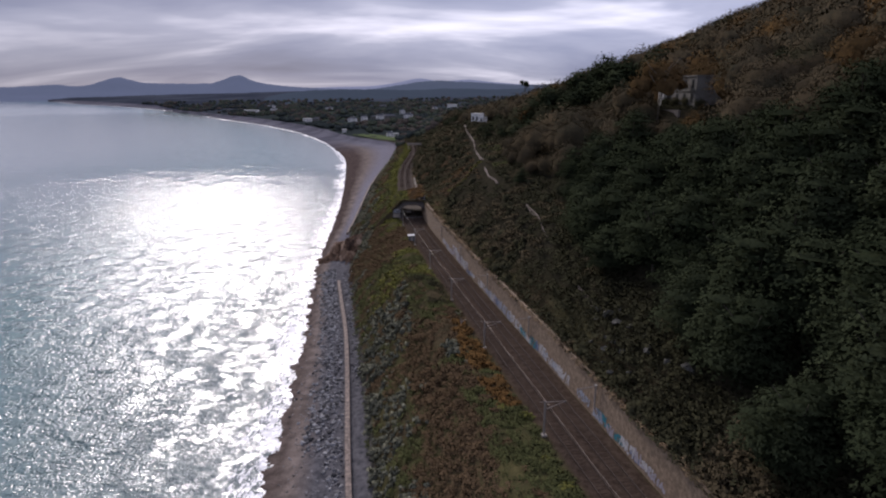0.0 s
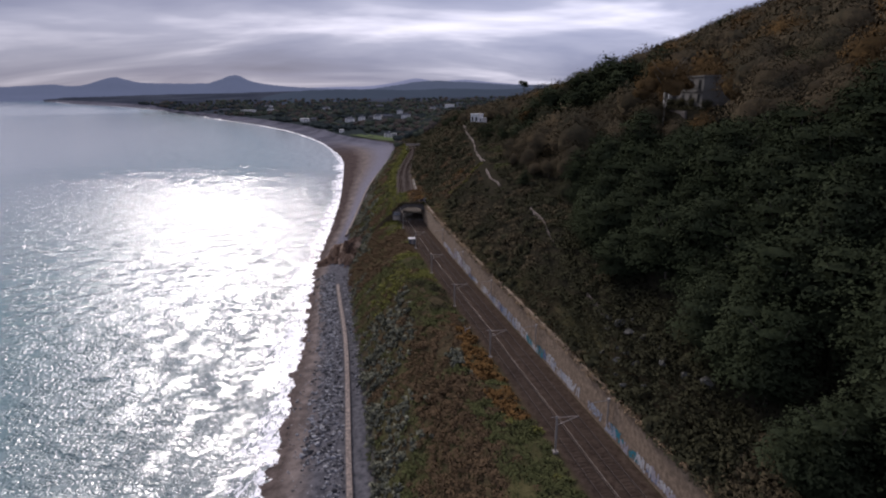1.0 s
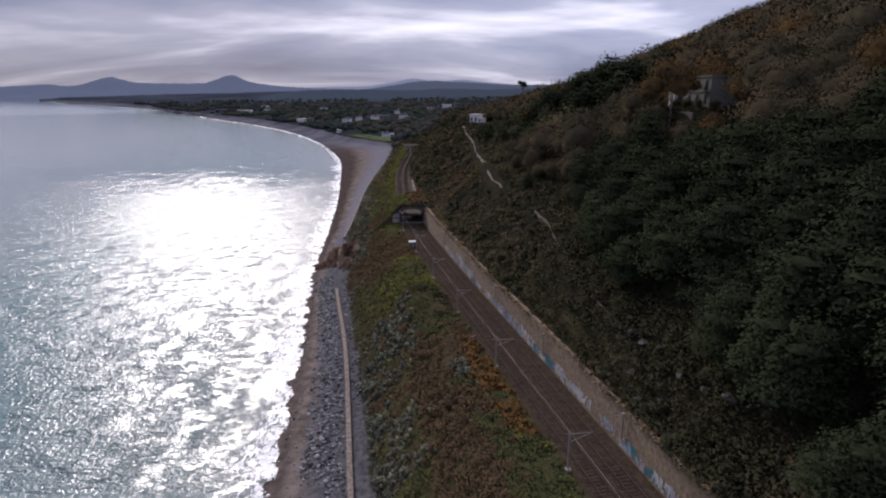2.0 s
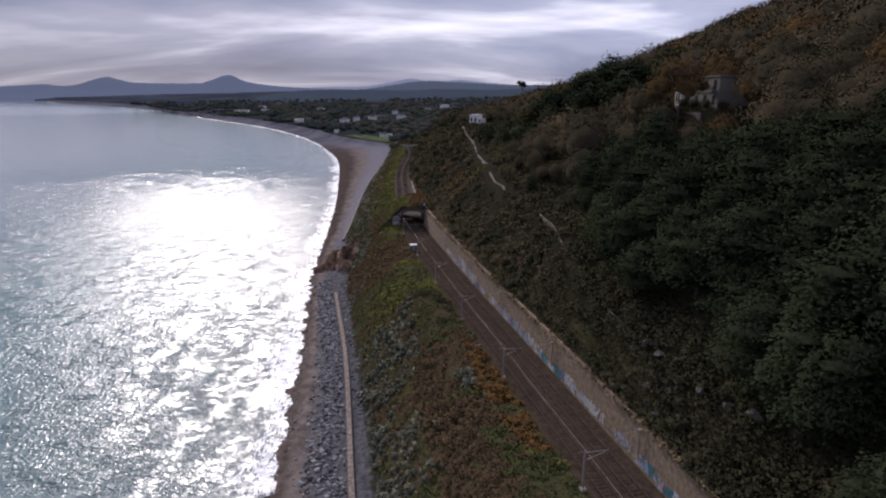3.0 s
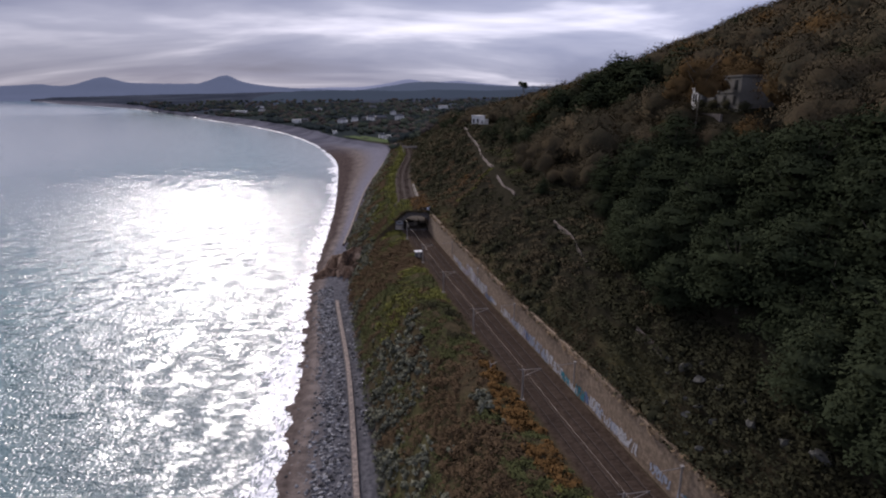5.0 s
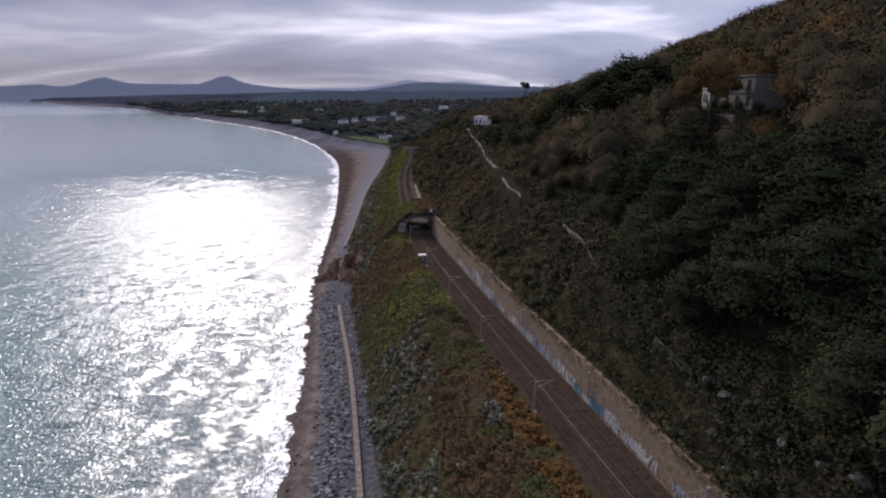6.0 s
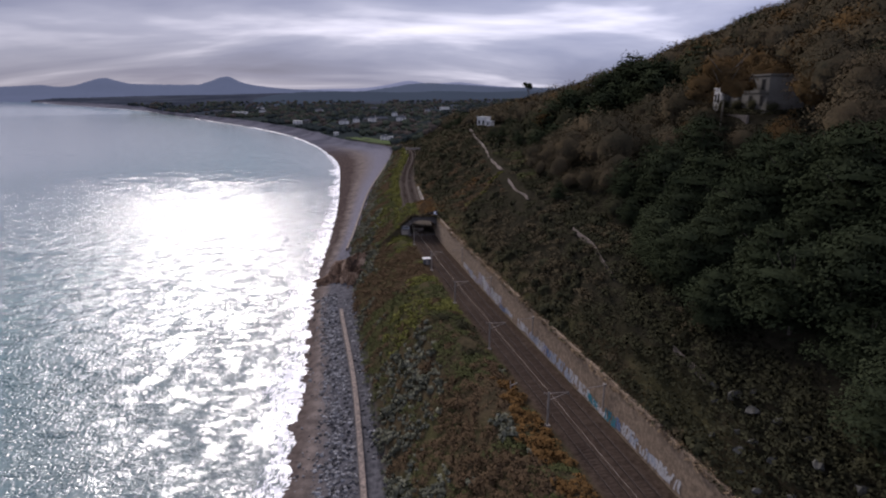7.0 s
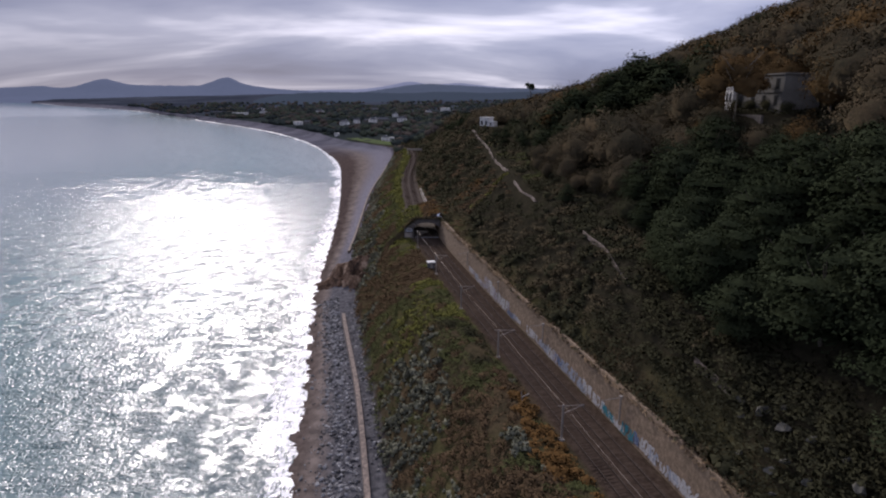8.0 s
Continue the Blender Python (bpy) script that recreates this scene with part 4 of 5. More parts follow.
def tuft(rng, n, r, zz, size, stretch):
    """Low loose growth: leaf blades over a flat dome, with no heart."""
    a, q = rng.uniform(0, 6.28, n), np.sqrt(rng.uniform(0, 1, n)) * r
    P = np.stack([q * np.cos(a), q * np.sin(a), zz * (1 - 0.7 * (q / r) ** 2) * rng.uniform(0.45, 1.1, n)], -1)
    lean = rng.normal(size=(n, 3)) * 0.45; lean[:, 2] = 0.75
    V, F = cards(P, lean, size, rng, stretch)
    N = np.repeat(np.stack([0.30 * P[:, 0] / r, 0.30 * P[:, 1] / r, np.ones(n)], -1) + rng.normal(size=(n, 3)) * 0.15, 3, 0)
    return V, F, N / np.linalg.norm(N, axis=1)[:, None]


def cloud(rng, blobs, per, size, up=0.25, stretch=1.0, fine=False):
    """Leaf clumps: an uneven dense heart in each, and loose leaves all over and round it. Triangles."""
    CV, CF = (ICO1_V, ICO1_F) if fine else (ICO0_V, ICO0_F)
    mid = np.mean([b_[0] for b_ in blobs], 0) * np.array([1, 1, 0.8])
    sets = []
    for c, r in blobs:
        c, r = np.array(c), np.array(r)
        heart = CV * r * rng.uniform(0.55, 0.85, size=(len(CV), 1)) + c
        u = rng.normal(size=(per, 3)); u[:, 2] += up
        u /= np.linalg.norm(u, axis=1)[:, None]
        P = c + u * r * rng.uniform(0.72, 1.12, (per, 1))
        V, F = cards(P, u, size, rng, stretch)
        for vv, ff, uu in ((heart, CF, CV), (V, F, np.repeat(u, 3, 0))):
            out = vv - mid
            S = uu * 0.20 + out / (np.linalg.norm(out, axis=1)[:, None] + 1e-6) * 0.52 + rng.normal(size=vv.shape) * 0.10 + np.array([0, 0, 0.70])
            sets.append((vv, ff, S / np.linalg.norm(S, axis=1)[:, None]))
    return join3(sets)


def broad_blobs(rng, n, w, h):
    """Rounded overlapping masses of an uneven crown, its foot at a third of the height."""
    out = [((0, 0, 0.62 * h), (0.34 * w, 0.34 * w, 0.30 * h))]
    for i in range(n - 1):
        a, q = 2.4 * i + rng.uniform(-0.5, 0.5), math.sqrt((i + 0.6) / n)
        r = rng.uniform(0.15, 0.24) * w
        z = 0.86 - 0.42 * q * q + rng.uniform(-0.08, 0.06)
        out.append(((q * 0.40 * w * math.cos(a), q * 0.40 * w * math.sin(a), z * h), (r, r, r * rng.uniform(0.65, 0.9))))
    return out


def lumps(D, seed):
    """Uneven reach of a crown in the directions D: a few broad bulges and smaller ones on them."""
    return np.array([1 + 0.42 * noise.noise(Vector(d) * 1.5 + Vector((seed, 0, 0))) + 0.30 * noise.noise(Vector(d) * 3.6 + Vector((0, seed, 0))) for d in D])


def soft(P, mid, rng, up):
    out = P - mid
    N = out / (np.linalg.norm(out, axis=1)[:, None] + 1e-6) * 0.6 + rng.normal(size=P.shape) * 0.11 + np.array([0, 0, up])
    return N / np.linalg.norm(N, axis=1)[:, None]


def round_crown(rng, w, h, n, size, fine=True):
    """A broad crown: a dome of fine spray round an uneven heart."""
    seed = rng.uniform(0, 90)
    mid, reach = np.array([0, 0, 0.50 * h]), np.array([w / 2, w / 2, 0.48 * h])
    HV, HF = (ICO_V, ICO_F) if fine else (ICO1_V, ICO1_F)
    heart = mid + HV * reach * (0.70 * lumps(HV, seed) * rng.uniform(0.80, 1.08, len(HV)))[:, None]
    D = rng.normal(size=(n, 3)); D[:, 2] = np.abs(D[:, 2]) * np.where(rng.random(n) < 0.8, 1, -0.6)
    D /= np.linalg.norm(D, axis=1)[:, None]
    P = mid + D * reach * (lumps(D, seed) * rng.uniform(0.66, 1.10, n) ** 0.7)[:, None]
    V, F = cards(P, D, size, rng, 0.7)
    base = mid * np.array([1, 1, 0.55])
    return join3([(heart, HF, soft(heart, base, rng, 0.5)), (V, F, soft(V, base, rng, 0.5))])


def pine_crown(rng, w, h, n, size, fine=True):
    """Flat tiers of boughs, one over another, that narrow towards the top."""
    seed, tiers = rng.uniform(0, 90), 7 if fine else 4
    sets = []
    for i in range(tiers):
        z0 = h * (0.14 + 0.80 * i / tiers)
        r0 = w * 0.5 * (1.02 - (0.93 * i / tiers) ** 2.2) ** 0.6 * rng.uniform(0.75, 1.1)
        off = rng.normal(size=2) * 0.09 * w
        deep = 0.95 * h / tiers
        m = 11 if fine else 7
        a = np.arange(m) * 2 * math.pi / m + rng.uniform(0, 6)
        rr = r0 * 0.66 * (1 + 0.6 * np.array([noise.noise((math.cos(q) * 1.8 + seed, math.sin(q) * 1.8, i * 3.1)) for q in a]))
        HV = np.concatenate([np.stack([off[0] + rr * np.cos(a), off[1] + rr * np.sin(a), np.full(m, z0) + rng.normal(size=m) * 0.05 * deep], -1), [(off[0], off[1], z0 + deep * 0.35)]])
        HF = np.array([(k, (k + 1) % m, m) for k in range(m)])
        k_ = int(n * r0 ** 2 / (w * w * 0.25 * tiers * 0.42)) + 4
        b = rng.uniform(0, 6.28, k_)
        edge = r0 * (1 + 0.6 * np.array([noise.noise((math.cos(q) * 1.8 + seed, math.sin(q) * 1.8, i * 3.1)) for q in b]))
        t = np.sqrt(rng.uniform(0.05, 1.1, k_))
        P = np.stack([off[0] + edge * t * np.cos(b), off[1] + edge * t * np.sin(b), z0 + deep * 1.15 * (1 - t) + rng.normal(size=k_) * 0.28 * deep], -1)
        V, F = cards(P, np.stack([0.5 * np.cos(b), 0.5 * np.sin(b), np.ones(k_)], -1), size, rng, 0.6)
        base = np.array([0, 0, z0 - 0.25 * h])
        sets += [(HV, HF, soft(HV, base, rng, 0.6)), (V, F, soft(V, base, rng, 0.6))]
    return join3(sets)


def boughs(rng, w, h, n=10):
    """Where the main limbs of a crown end."""
    return [((0.30 * w * math.cos(2.4 * i), 0.30 * w * math.sin(2.4 * i), h * rng.uniform(0.55, 0.85)), (1, 1, 1)) for i in range(n)]


def trunk_of(rng, h, w, blobs, r0=0.30):
    lean = rng.normal(size=2) * 0.03 * h
    line = [(lean[0] * t, lean[1] * t, h * 0.8 * t - 0.5 * (t == 0)) for t in np.linspace(0, 1, 5)]
    bits = [tube(line, [r0 * (1 - 0.8 * t) for t in np.linspace(0, 1, 5)], 7)]
    for c, r in blobs[::2]:
        z0 = max(0.2 * h, c[2] - 0.25 * h)
        t = z0 / (0.8 * h)
        a = np.array([lean[0] * t, lean[1] * t, z0]); b = np.array(c)
        mid = (a + b) / 2 + np.array([0, 0, -0.03 * h])
        bits.append(tube([a, mid, b], [r0 * 0.42, r0 * 0.28, r0 * 0.1], 5))
    return join(bits)


KINDS = {"brown": (round_crown, 13.0, 11.5, 2600, 0.36), "olive": (round_crown, 11.5, 10.0, 2400, 0.36), "pine": (pine_crown, 11.0, 12.5, 2900, 0.42), "orange": (round_crown, 12.5, 11.0, 2600, 0.36)}
WORDS = {"brown": ("bare_brown_tree", "brown late-autumn tree with thin russet crown"), "olive": ("evergreen_tree", "dark olive evergreen tree on the hillside"),
         "pine": ("pine_tree", "dark green pine on the steep hillside"), "orange": ("autumn_tree", "orange-leaved autumn tree on the hillside")}
TREES, LOW, TINY = {}, {}, {}
for kind, (crown_of, w_, h_, per, size) in KINDS.items():
    TREES[kind], LOW[kind], TINY[kind] = [], [], []
    for v_ in range(4):
        rng = np.random.default_rng(100 + 17 * v_ + 7 * len(kind))
        tv, tf = trunk_of(rng, h_, w_, boughs(rng, w_, h_))
        cv, cf, cn = crown_of(rng, w_ * rng.uniform(0.9, 1.1), h_, per, size)
        TREES[kind].append((mesh_of("trunk", tv, tf, M["bark"], True), mesh_of("crown", cv, cf, M[kind], True, cn)))
        LOW[kind].append(crown_of(rng, w_, h_, 540, size * 1.9))
        TINY[kind].append(crown_of(rng, w_ * 1.05, h_, 230, size * 2.8, False))

treeline = curve([(-100, 8), (60, 6.5), (80, 10), (98, 13), (125, 18), (150, 22), (185, 25), (219, 30), (255, 37), (320, 38), (384, 39.5), (430, 27), (700, 20)])


def kind_at(x, y, s, rng):
    n1 = noise.noise((x * 0.022, y * 0.022, 3.0))
    n2 = noise.noise((x * 0.05, y * 0.05, 11.0))
    if 62 < s < 98 and 222 < y < 292:
        return "pine" if n2 > -0.35 else "olive"
    if y < 165 and s < 62 - 0.10 * (y - 60):
        return "pine" if n1 + 0.5 * n2 > -0.34 or y < 120 else "olive"
    if s > 55 and n2 + (0.20 if 150 < y < 300 and s > 90 else 0.05) > 0.30:
        return "orange"
    if 222 < y < 400 and s < float(treeline(y)) + 18 + 8 * n1:
        return "pine" if n2 > -0.12 else "olive"
    if y > 330:
        return "pine" if n1 + 0.4 * n2 > 0.3 else "brown" if n2 > -0.25 else "olive"
    return "brown" if n1 + 0.3 * n2 > -0.30 else ("olive" if n2 > -0.1 else "pine")


def make_woods():
    rng = np.random.default_rng(3)
    made = {}
    bulk = {k: [] for k in KINDS}
    count = 0
    pts = []
    for y in np.arange(-30, 660, 7.6):
        for s in np.arange(10, 400, 7.6):
            yy, ss = y + rng.uniform(-3.4, 3.4), s + rng.uniform(-3.4, 3.4)
            if ss < treeline(yy) + rng.uniform(-1.0, 4):
                continue
            x = float(track(yy)) + ss
            if ss > 392 or x > 30 + 0.95 * (yy + 5) or rng.random() < 0.08:
                continue
            # clearings round the villa and the white house
            dx, dy = x - VILLA[0], yy - VILLA[1]
            if -14 < dx < 6 and -11 < dy < 18 or (abs(x - 35) < 10 and -50 < yy - 385 < 9) or (66 < yy < 97 and x < 45):
                continue
            pts.append((x, yy, ss))
    for y in np.arange(44, 140, 6.6):       # the thick lower wood above the rocks
        for s in np.arange(13, 52, 6.6):
            yy, ss = y + rng.uniform(-3, 3), s + rng.uniform(-3, 3)
            x = float(track(yy)) + ss
            if ss > treeline(yy) + 1 and not (66 < yy < 97 and x < 44.5):
                pts.insert(0, (x, yy, ss))
    zs = height(np.array([p[0] for p in pts]), np.array([p[1] for p in pts]))
    for (x, y, s), z in zip(pts, zs):
        z = float(z) - 0.2
        k = kind_at(x, y, s, rng)
        sc = rng.uniform(0.62 if y > 130 else 0.75, 1.15) * ((0.5 if y > 130 else 0.78) + (0.5 if y > 130 else 0.22) * float(smooth(2, 16, s - treeline(y))))
        if y > 390:
            sc *= 0.85
        if 62 < s < 98 and 222 < y < 292:
            sc *= 1.12
        tallness = sc * KINDS[k][2]
        # the slope below the villa's terrace is kept low
        if 100 < y < 172 and abs(x - 7 - 0.48 * (y - 18)) < 0.045 * (y - 18) + 5:
            room = 59.5 - 0.02 * (y - 100) - z
            if room < 2.2:
                continue
            sc *= min(1, room / tallness)
        a = rng.uniform(0, 6.28)
        v = int(rng.integers(4))
        far_ = math.hypot(x - EYE0[0], y - EYE0[1])
        if y > 34 and far_ < 212 and s < 100 and count < 296:
            m = Matrix.Translation((x, y, z)) @ Matrix.Rotation(a, 4, "Z") @ Matrix.Diagonal((sc, sc, sc * rng.uniform(0.9, 1.15), 1))
            count += 1
            if (k, v) not in made:
                e = tagged(new(WORDS[k][0]), WORDS[k][1], "tree", group="trees on the hillside")
                for nm, me in zip(("trunk", "crown"), TREES[k][v]):
                    o = new(nm, me); o.parent = e
                e.matrix_basis = m
                made[(k, v)] = e
            else:
                e = made[(k, v)]
                keep = e.matrix_basis.copy(); e.matrix_basis = Matrix.Identity(4)
                copy_thing(e, m)
                e.matrix_basis = keep
        else:
            V, F, N = (LOW if far_ < 450 and y > 40 and s < 240 else TINY)[k][v]
            bulk[k].append(((V * (sc, sc, sc * rng.uniform(0.9, 1.15))) @ turn_z(a).T + (x, y, z), F, N @ turn_z(a).T))
    for k, some in bulk.items():
        V, F, N = join3(some)
        nm = {"brown": "bare_woodland", "olive": "evergreen_woodland", "pine": "pine_woodland", "orange": "autumn_woodland"}[k]
        tagged(new(nm, mesh_of(nm, V, F, M[k], True, N)), {"brown": "brown leafless late-autumn woodland covering the hill", "olive": "dark evergreen woodland covering the hill", "pine": "dark pine woodland covering the hill", "orange": "scattered orange autumn trees on the hill"}[k], "woodland", kind="stuff")


make_woods()


def shrub_sets():
    rng = np.random.default_rng(77)
    out = {}
    for k, (n_, r, zz, per, size, st) in {"gorse": (3, 0.42, 0.42, 9, 0.42, 1.0), "olive": (3, 0.7, 0.5, 10, 0.6, 1.0)}.items():
        out[k] = []
        for _ in range(5):
            bl = [((rng.normal() * 0.45, rng.normal() * 0.45, zz * rng.uniform(0.6, 1.2)), (r * rng.uniform(0.7, 1.1),) * 2 + (zz * 1.1,)) for _ in range(n_)]
            out[k].append(cloud(rng, bl, per, size, 0.8, st))
    for k, (n_, r, zz, size, st) in {"bracken": (66, 1.15, 0.46, 0.29, 0.6), "grass": (48, 1.15, 0.36, 0.34, 0.45), "yellow_grass": (22, 1.0, 0.45, 0.60, 0.42), "rust": (34, 0.9, 0.65, 0.36, 0.7),
                                     "thicket": (56, 1.4, 0.62, 0.36, 0.55), "under": (50, 1.7, 0.5, 0.30, 0.75), "straw": (14, 0.6, 0.5, 0.55, 0.3)}.items():
        out[k] = [tuft(rng, n_, r, zz, size, st) for _ in range(6)]
    return out


SHRUBS = shrub_sets()


def landmark(kind, v, x, y, z, sx, sz, label, name):
    e = tagged(new(name), label, "tree")
    for nm, me in zip(("trunk", "crown"), TREES[kind][v]):
        o = new(nm, me); o.parent = e
    e.matrix_basis = Matrix.Translation((x, y, z)) @ Matrix.Diagonal((sx, sx, sz, 1))


tall = tagged(new("tall_tree"), "tall russet tree with a pale bare trunk before the villa", "tree")
tall.location = (72.0, 171.4, at_ground(72.0, 171.4) - 0.3)
rt_ = np.random.default_rng(51)
tv, tf = trunk_of(rt_, 18.0, 15.0, [((c_[0], c_[1], c_[2] + 5), r_) for c_, r_ in boughs(rt_, 17.0, 16.0, 14)], 0.30)
o = new("trunk", mesh_of("trunk", tv, tf, M["pale_bark"], True)); o.parent = tall
masses = []
for mx_, my_, mz_, mw_ in ((0, 0, 9.5, 8.5), (-5, 1, 7.0, 8.0), (3.2, 0, 8.6, 7.0), (0.5, -3, 6.6, 8.0), (-2.5, 2, 11, 7.5), (2.0, 2, 11.5, 7.0), (-7, -1, 6, 5.0), (5.5, 1, 8.4, 4.0)):
    pv, pf, pn = round_crown(rt_, mw_, mw_ * 0.8, 620, 0.36)
    masses.append((pv + np.array([mx_, my_, mz_ - 5.2]), pf, pn))
cv, cf, cn = join3(masses)
o = new("crown", mesh_of("crown", cv + np.array([0.5, 0.5, 6.0]), cf, M["orange"], True, cn)); o.parent = tall
landmark("orange", 0, 86.0, 159.0, at_ground(86, 159), 1.0, 1.05, "orange-brown tree beside the grey villa", "autumn_tree")
landmark("orange", 1, 106.0, 197.0, at_ground(106.0, 197), 1.05, 1.0, "orange-leaved tree above the grey villa", "autumn_tree")
landmark("orange", 2, 71.0, 143.5, at_ground(71.0, 143.5), 0.6, 0.85, "rust-coloured tree below the grey villa", "autumn_tree")
landmark("brown", 2, 102.5, 186.0, at_ground(102.5, 186), 0.9, 1.0, "russet tree behind the grey villa", "bare_brown_tree")
for hx, hy, hs_ in ((78.0, 190.0, 0.28), (78.5, 184.5, 0.32), (79.5, 179.0, 0.30), (80.5, 173.5, 0.33), (82.0, 168.0, 0.30)):
    landmark("olive", int(hx) % 3, hx, hy, at_ground(hx, hy) - 0.4, hs_, hs_ * 0.9, "dark evergreen bush below the villa terrace", "evergreen_bush")
for tx, ty, th in ((66.0, 83.0, 8.6), (68.4, 84.2, 8.0), (63.0, 92.5, 7.2)):
    rt_ = np.random.default_rng(int(tx * 10))
    tv, tf = trunk_of(rt_, th * 1.2, 3.0, boughs(rt_, 3.0, th, 6), 0.22)
    o = tagged(new("dead_tree", mesh_of("dead_tree", tv, tf, M["pale_bark"], True)), "bare pale pine trunk standing in the dark wood", "tree", group="dead trees")
    o.location = (tx, ty, at_ground(tx, ty))
bush_rng = np.random.default_rng(23)
BUSH = round_crown(bush_rng, 4.0, 3.2, 700, 0.26)
BUSH_ME = mesh_of("bright_bush", BUSH[0], BUSH[1], M["yellow_grass"], True, BUSH[2])
for bx, by, bs_ in ((50.6, 216.5, 1.0), (53.2, 219.5, 0.8), (48.4, 220.0, 0.7), (52.0, 213.5, 0.6)):
    o = tagged(new("bright_bush", BUSH_ME), "small yellow-green bush in a gap of the wood", "bush", group="bright bushes")
    o.matrix_basis = Matrix.Translation((bx, by, at_ground(bx, by) + 4.2 * bs_)) @ Matrix.Diagonal((bs_, bs_, bs_, 1))
# lone flat-topped pine on the skyline
rp_ = np.random.default_rng(14)
pine_h = 76.8 - at_ground(86.0, 552.0)
flat = [((rp_.normal() * 1.5, rp_.normal() * 1.5, pine_h - 2.4 + rp_.normal() * 0.9), (1.9, 1.9, 1.6)) for _ in range(9)]
lone = tagged(new("stone_pine"), "lone flat-topped dark pine on the skyline", "tree")
lone.location = (86.0, 552.0, at_ground(86.0, 552.0))
tv, tf = trunk_of(rp_, pine_h * 1.15, 5.0, flat, 0.35)
o = new("trunk", mesh_of("trunk", tv, tf, M["bark"], True)); o.parent = lone
cv, cf, cn = cloud(rp_, flat, 60, 0.7)
o = new("crown", mesh_of("crown", cv, cf, M["pine"], True, cn)); o.parent = lone

path_at = curve([(95, 10.8), (102, 11.6), (124, 14.6), (133, 16.6), (149, 19.0), (187, 21.2), (218, 25.2), (267, 30.5), (327, 34.5), (382, 36.5)])


def make_scrub():
    rng = np.random.default_rng(31)
    bulk = {k: [] for k in SHRUBS}

    def put(k, x, y, sc):
        todo.append((k, x, y, sc))
    todo = []
    # seaward bank
    for _ in range(15500):
        y = 36 + 536 * rng.random() ** 1.75
        f, c = float(foot(y)), float(track(y))
        u = rng.random()
        x = f + u * (c - 5.4 - f)
        if y > TUN0 - 1 and y < TUN1 + 1 and x > c - 6:
            continue
        n1 = noise.noise((x * 0.09, y * 0.07, 1.0)); n2 = noise.noise((x * 0.2, y * 0.2, 5.0)); n3 = noise.noise((x * 0.5, y * 0.5, 8.0))
        s = x - c
        if s > -8.8 + 2.2 * n1 and 82 < y < 116 + 4 * n1:
            k = "rust" if n2 + 0.4 * n3 > -0.30 else "grass"
        elif y < 88 + 6 * n1 and s > -13 + 3 * n1:
            k = "grass" if n3 > -0.35 else "yellow_grass" if s > -8 else "bracken"
        elif 146 < y < 174 + 6 * n1 and n2 + 0.6 * u > -0.10:
            k = "yellow_grass" if n1 + 0.6 * n3 + 0.7 * u > 0.38 else "grass" if n2 > -0.25 else "bracken"
        elif 172 < y < 206:
            k = "bracken" if n1 + 0.5 * n2 > -0.2 else ("yellow_grass" if u > 0.72 else "grass" if u > 0.4 else "gorse")
        elif 122 < y < 152 and u > 0.68:
            k = "under" if n2 + 0.5 * n3 > 0.12 else "grass" if n3 > -0.2 else "bracken"
        elif u < (0.42 if y > 115 else 0.27) + 0.3 * n1 + 0.15 * n3 or (120 < y < 150 and u < 0.58):
            k = "gorse" if n2 + 0.5 * n3 > -0.22 else "grass" if n1 > 0.1 else "bracken"
        elif y > 206:
            k = "yellow_grass" if (u > 0.88 and n3 > -0.1) or n1 + n2 > 0.55 else "grass" if n1 + n2 > 0.05 or u > 0.8 else ("bracken" if n2 > -0.3 or y < 360 else "thicket")
        else:
            k = "bracken" if n1 + 0.5 * n3 > -0.22 else ("gorse" if n2 > 0.1 else "grass")
        if k in ("gorse", "olive") and rng.random() < 0.28:
            continue
        put(k, x, y, (1 + max(0, y - 220) / 220) * rng.uniform(0.5, 1.1) * (1.2 if k == "olive" else 1))
    # over the tunnel
    for _ in range(620):
        y = rng.uniform(TUN0 + 0.6, TUN1 - 0.6); x = float(track(y)) + rng.uniform(-9, 7)
        put(("yellow_grass" if rng.random() < 0.5 else "grass") if x - float(track(y)) < -1 else "rust" if rng.random() < 0.35 else "bracken", x, y, rng.uniform(0.6, 1.0))
    # landward bank between the wall and the trees
    for _ in range(7000):
        y = 42 + 640 * rng.random() ** 1.7
        c = float(track(y)); t = float(treeline(y))
        s = rng.uniform(5.4, t + 5)
        if 180 < y < 390 and -1.9 < s - float(path_at(y)) < 2.4:
            continue
        n2 = noise.noise((s * 0.12, y * 0.08, 9.0)); n3 = noise.noise((s * 0.3, y * 0.3, 2.0))
        k = "thicket" if n2 + 0.4 * n3 > 0.05 else "under" if n3 > -0.3 else "olive"
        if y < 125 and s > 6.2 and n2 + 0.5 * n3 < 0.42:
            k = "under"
        if y > 190 and y < 330 and n2 > 0.2:
            k = "grass" if s > t - 6 else "bracken"
        if 66 < y < 97 and 33.5 < c + s < 45 and rng.random() < 0.25:      # thin growth round the outcrop
            continue
        put(k, c + s, y, (1 + max(0, y - 200) / 200) * rng.uniform(0.7, 1.3))
    # grassy edge on the crest of the spur, rusty growth above the tunnel mouth
    for _ in range(260):
        t_ = rng.random()
        put("yellow_grass" if rng.random() < 0.55 else "grass", 14.5 + 11 * t_ + rng.normal() * 0.5, 213.5 + 5.5 * t_ + rng.normal() * 0.6, rng.uniform(0.5, 0.9))
    for _ in range(330):
        t_ = rng.random()
        put("bracken" if rng.random() < 0.75 else "rust", 5 + 15 * t_ + rng.normal() * 1.2, 236 + 14 * t_ + rng.normal() * 4, rng.uniform(0.7, 1.2))
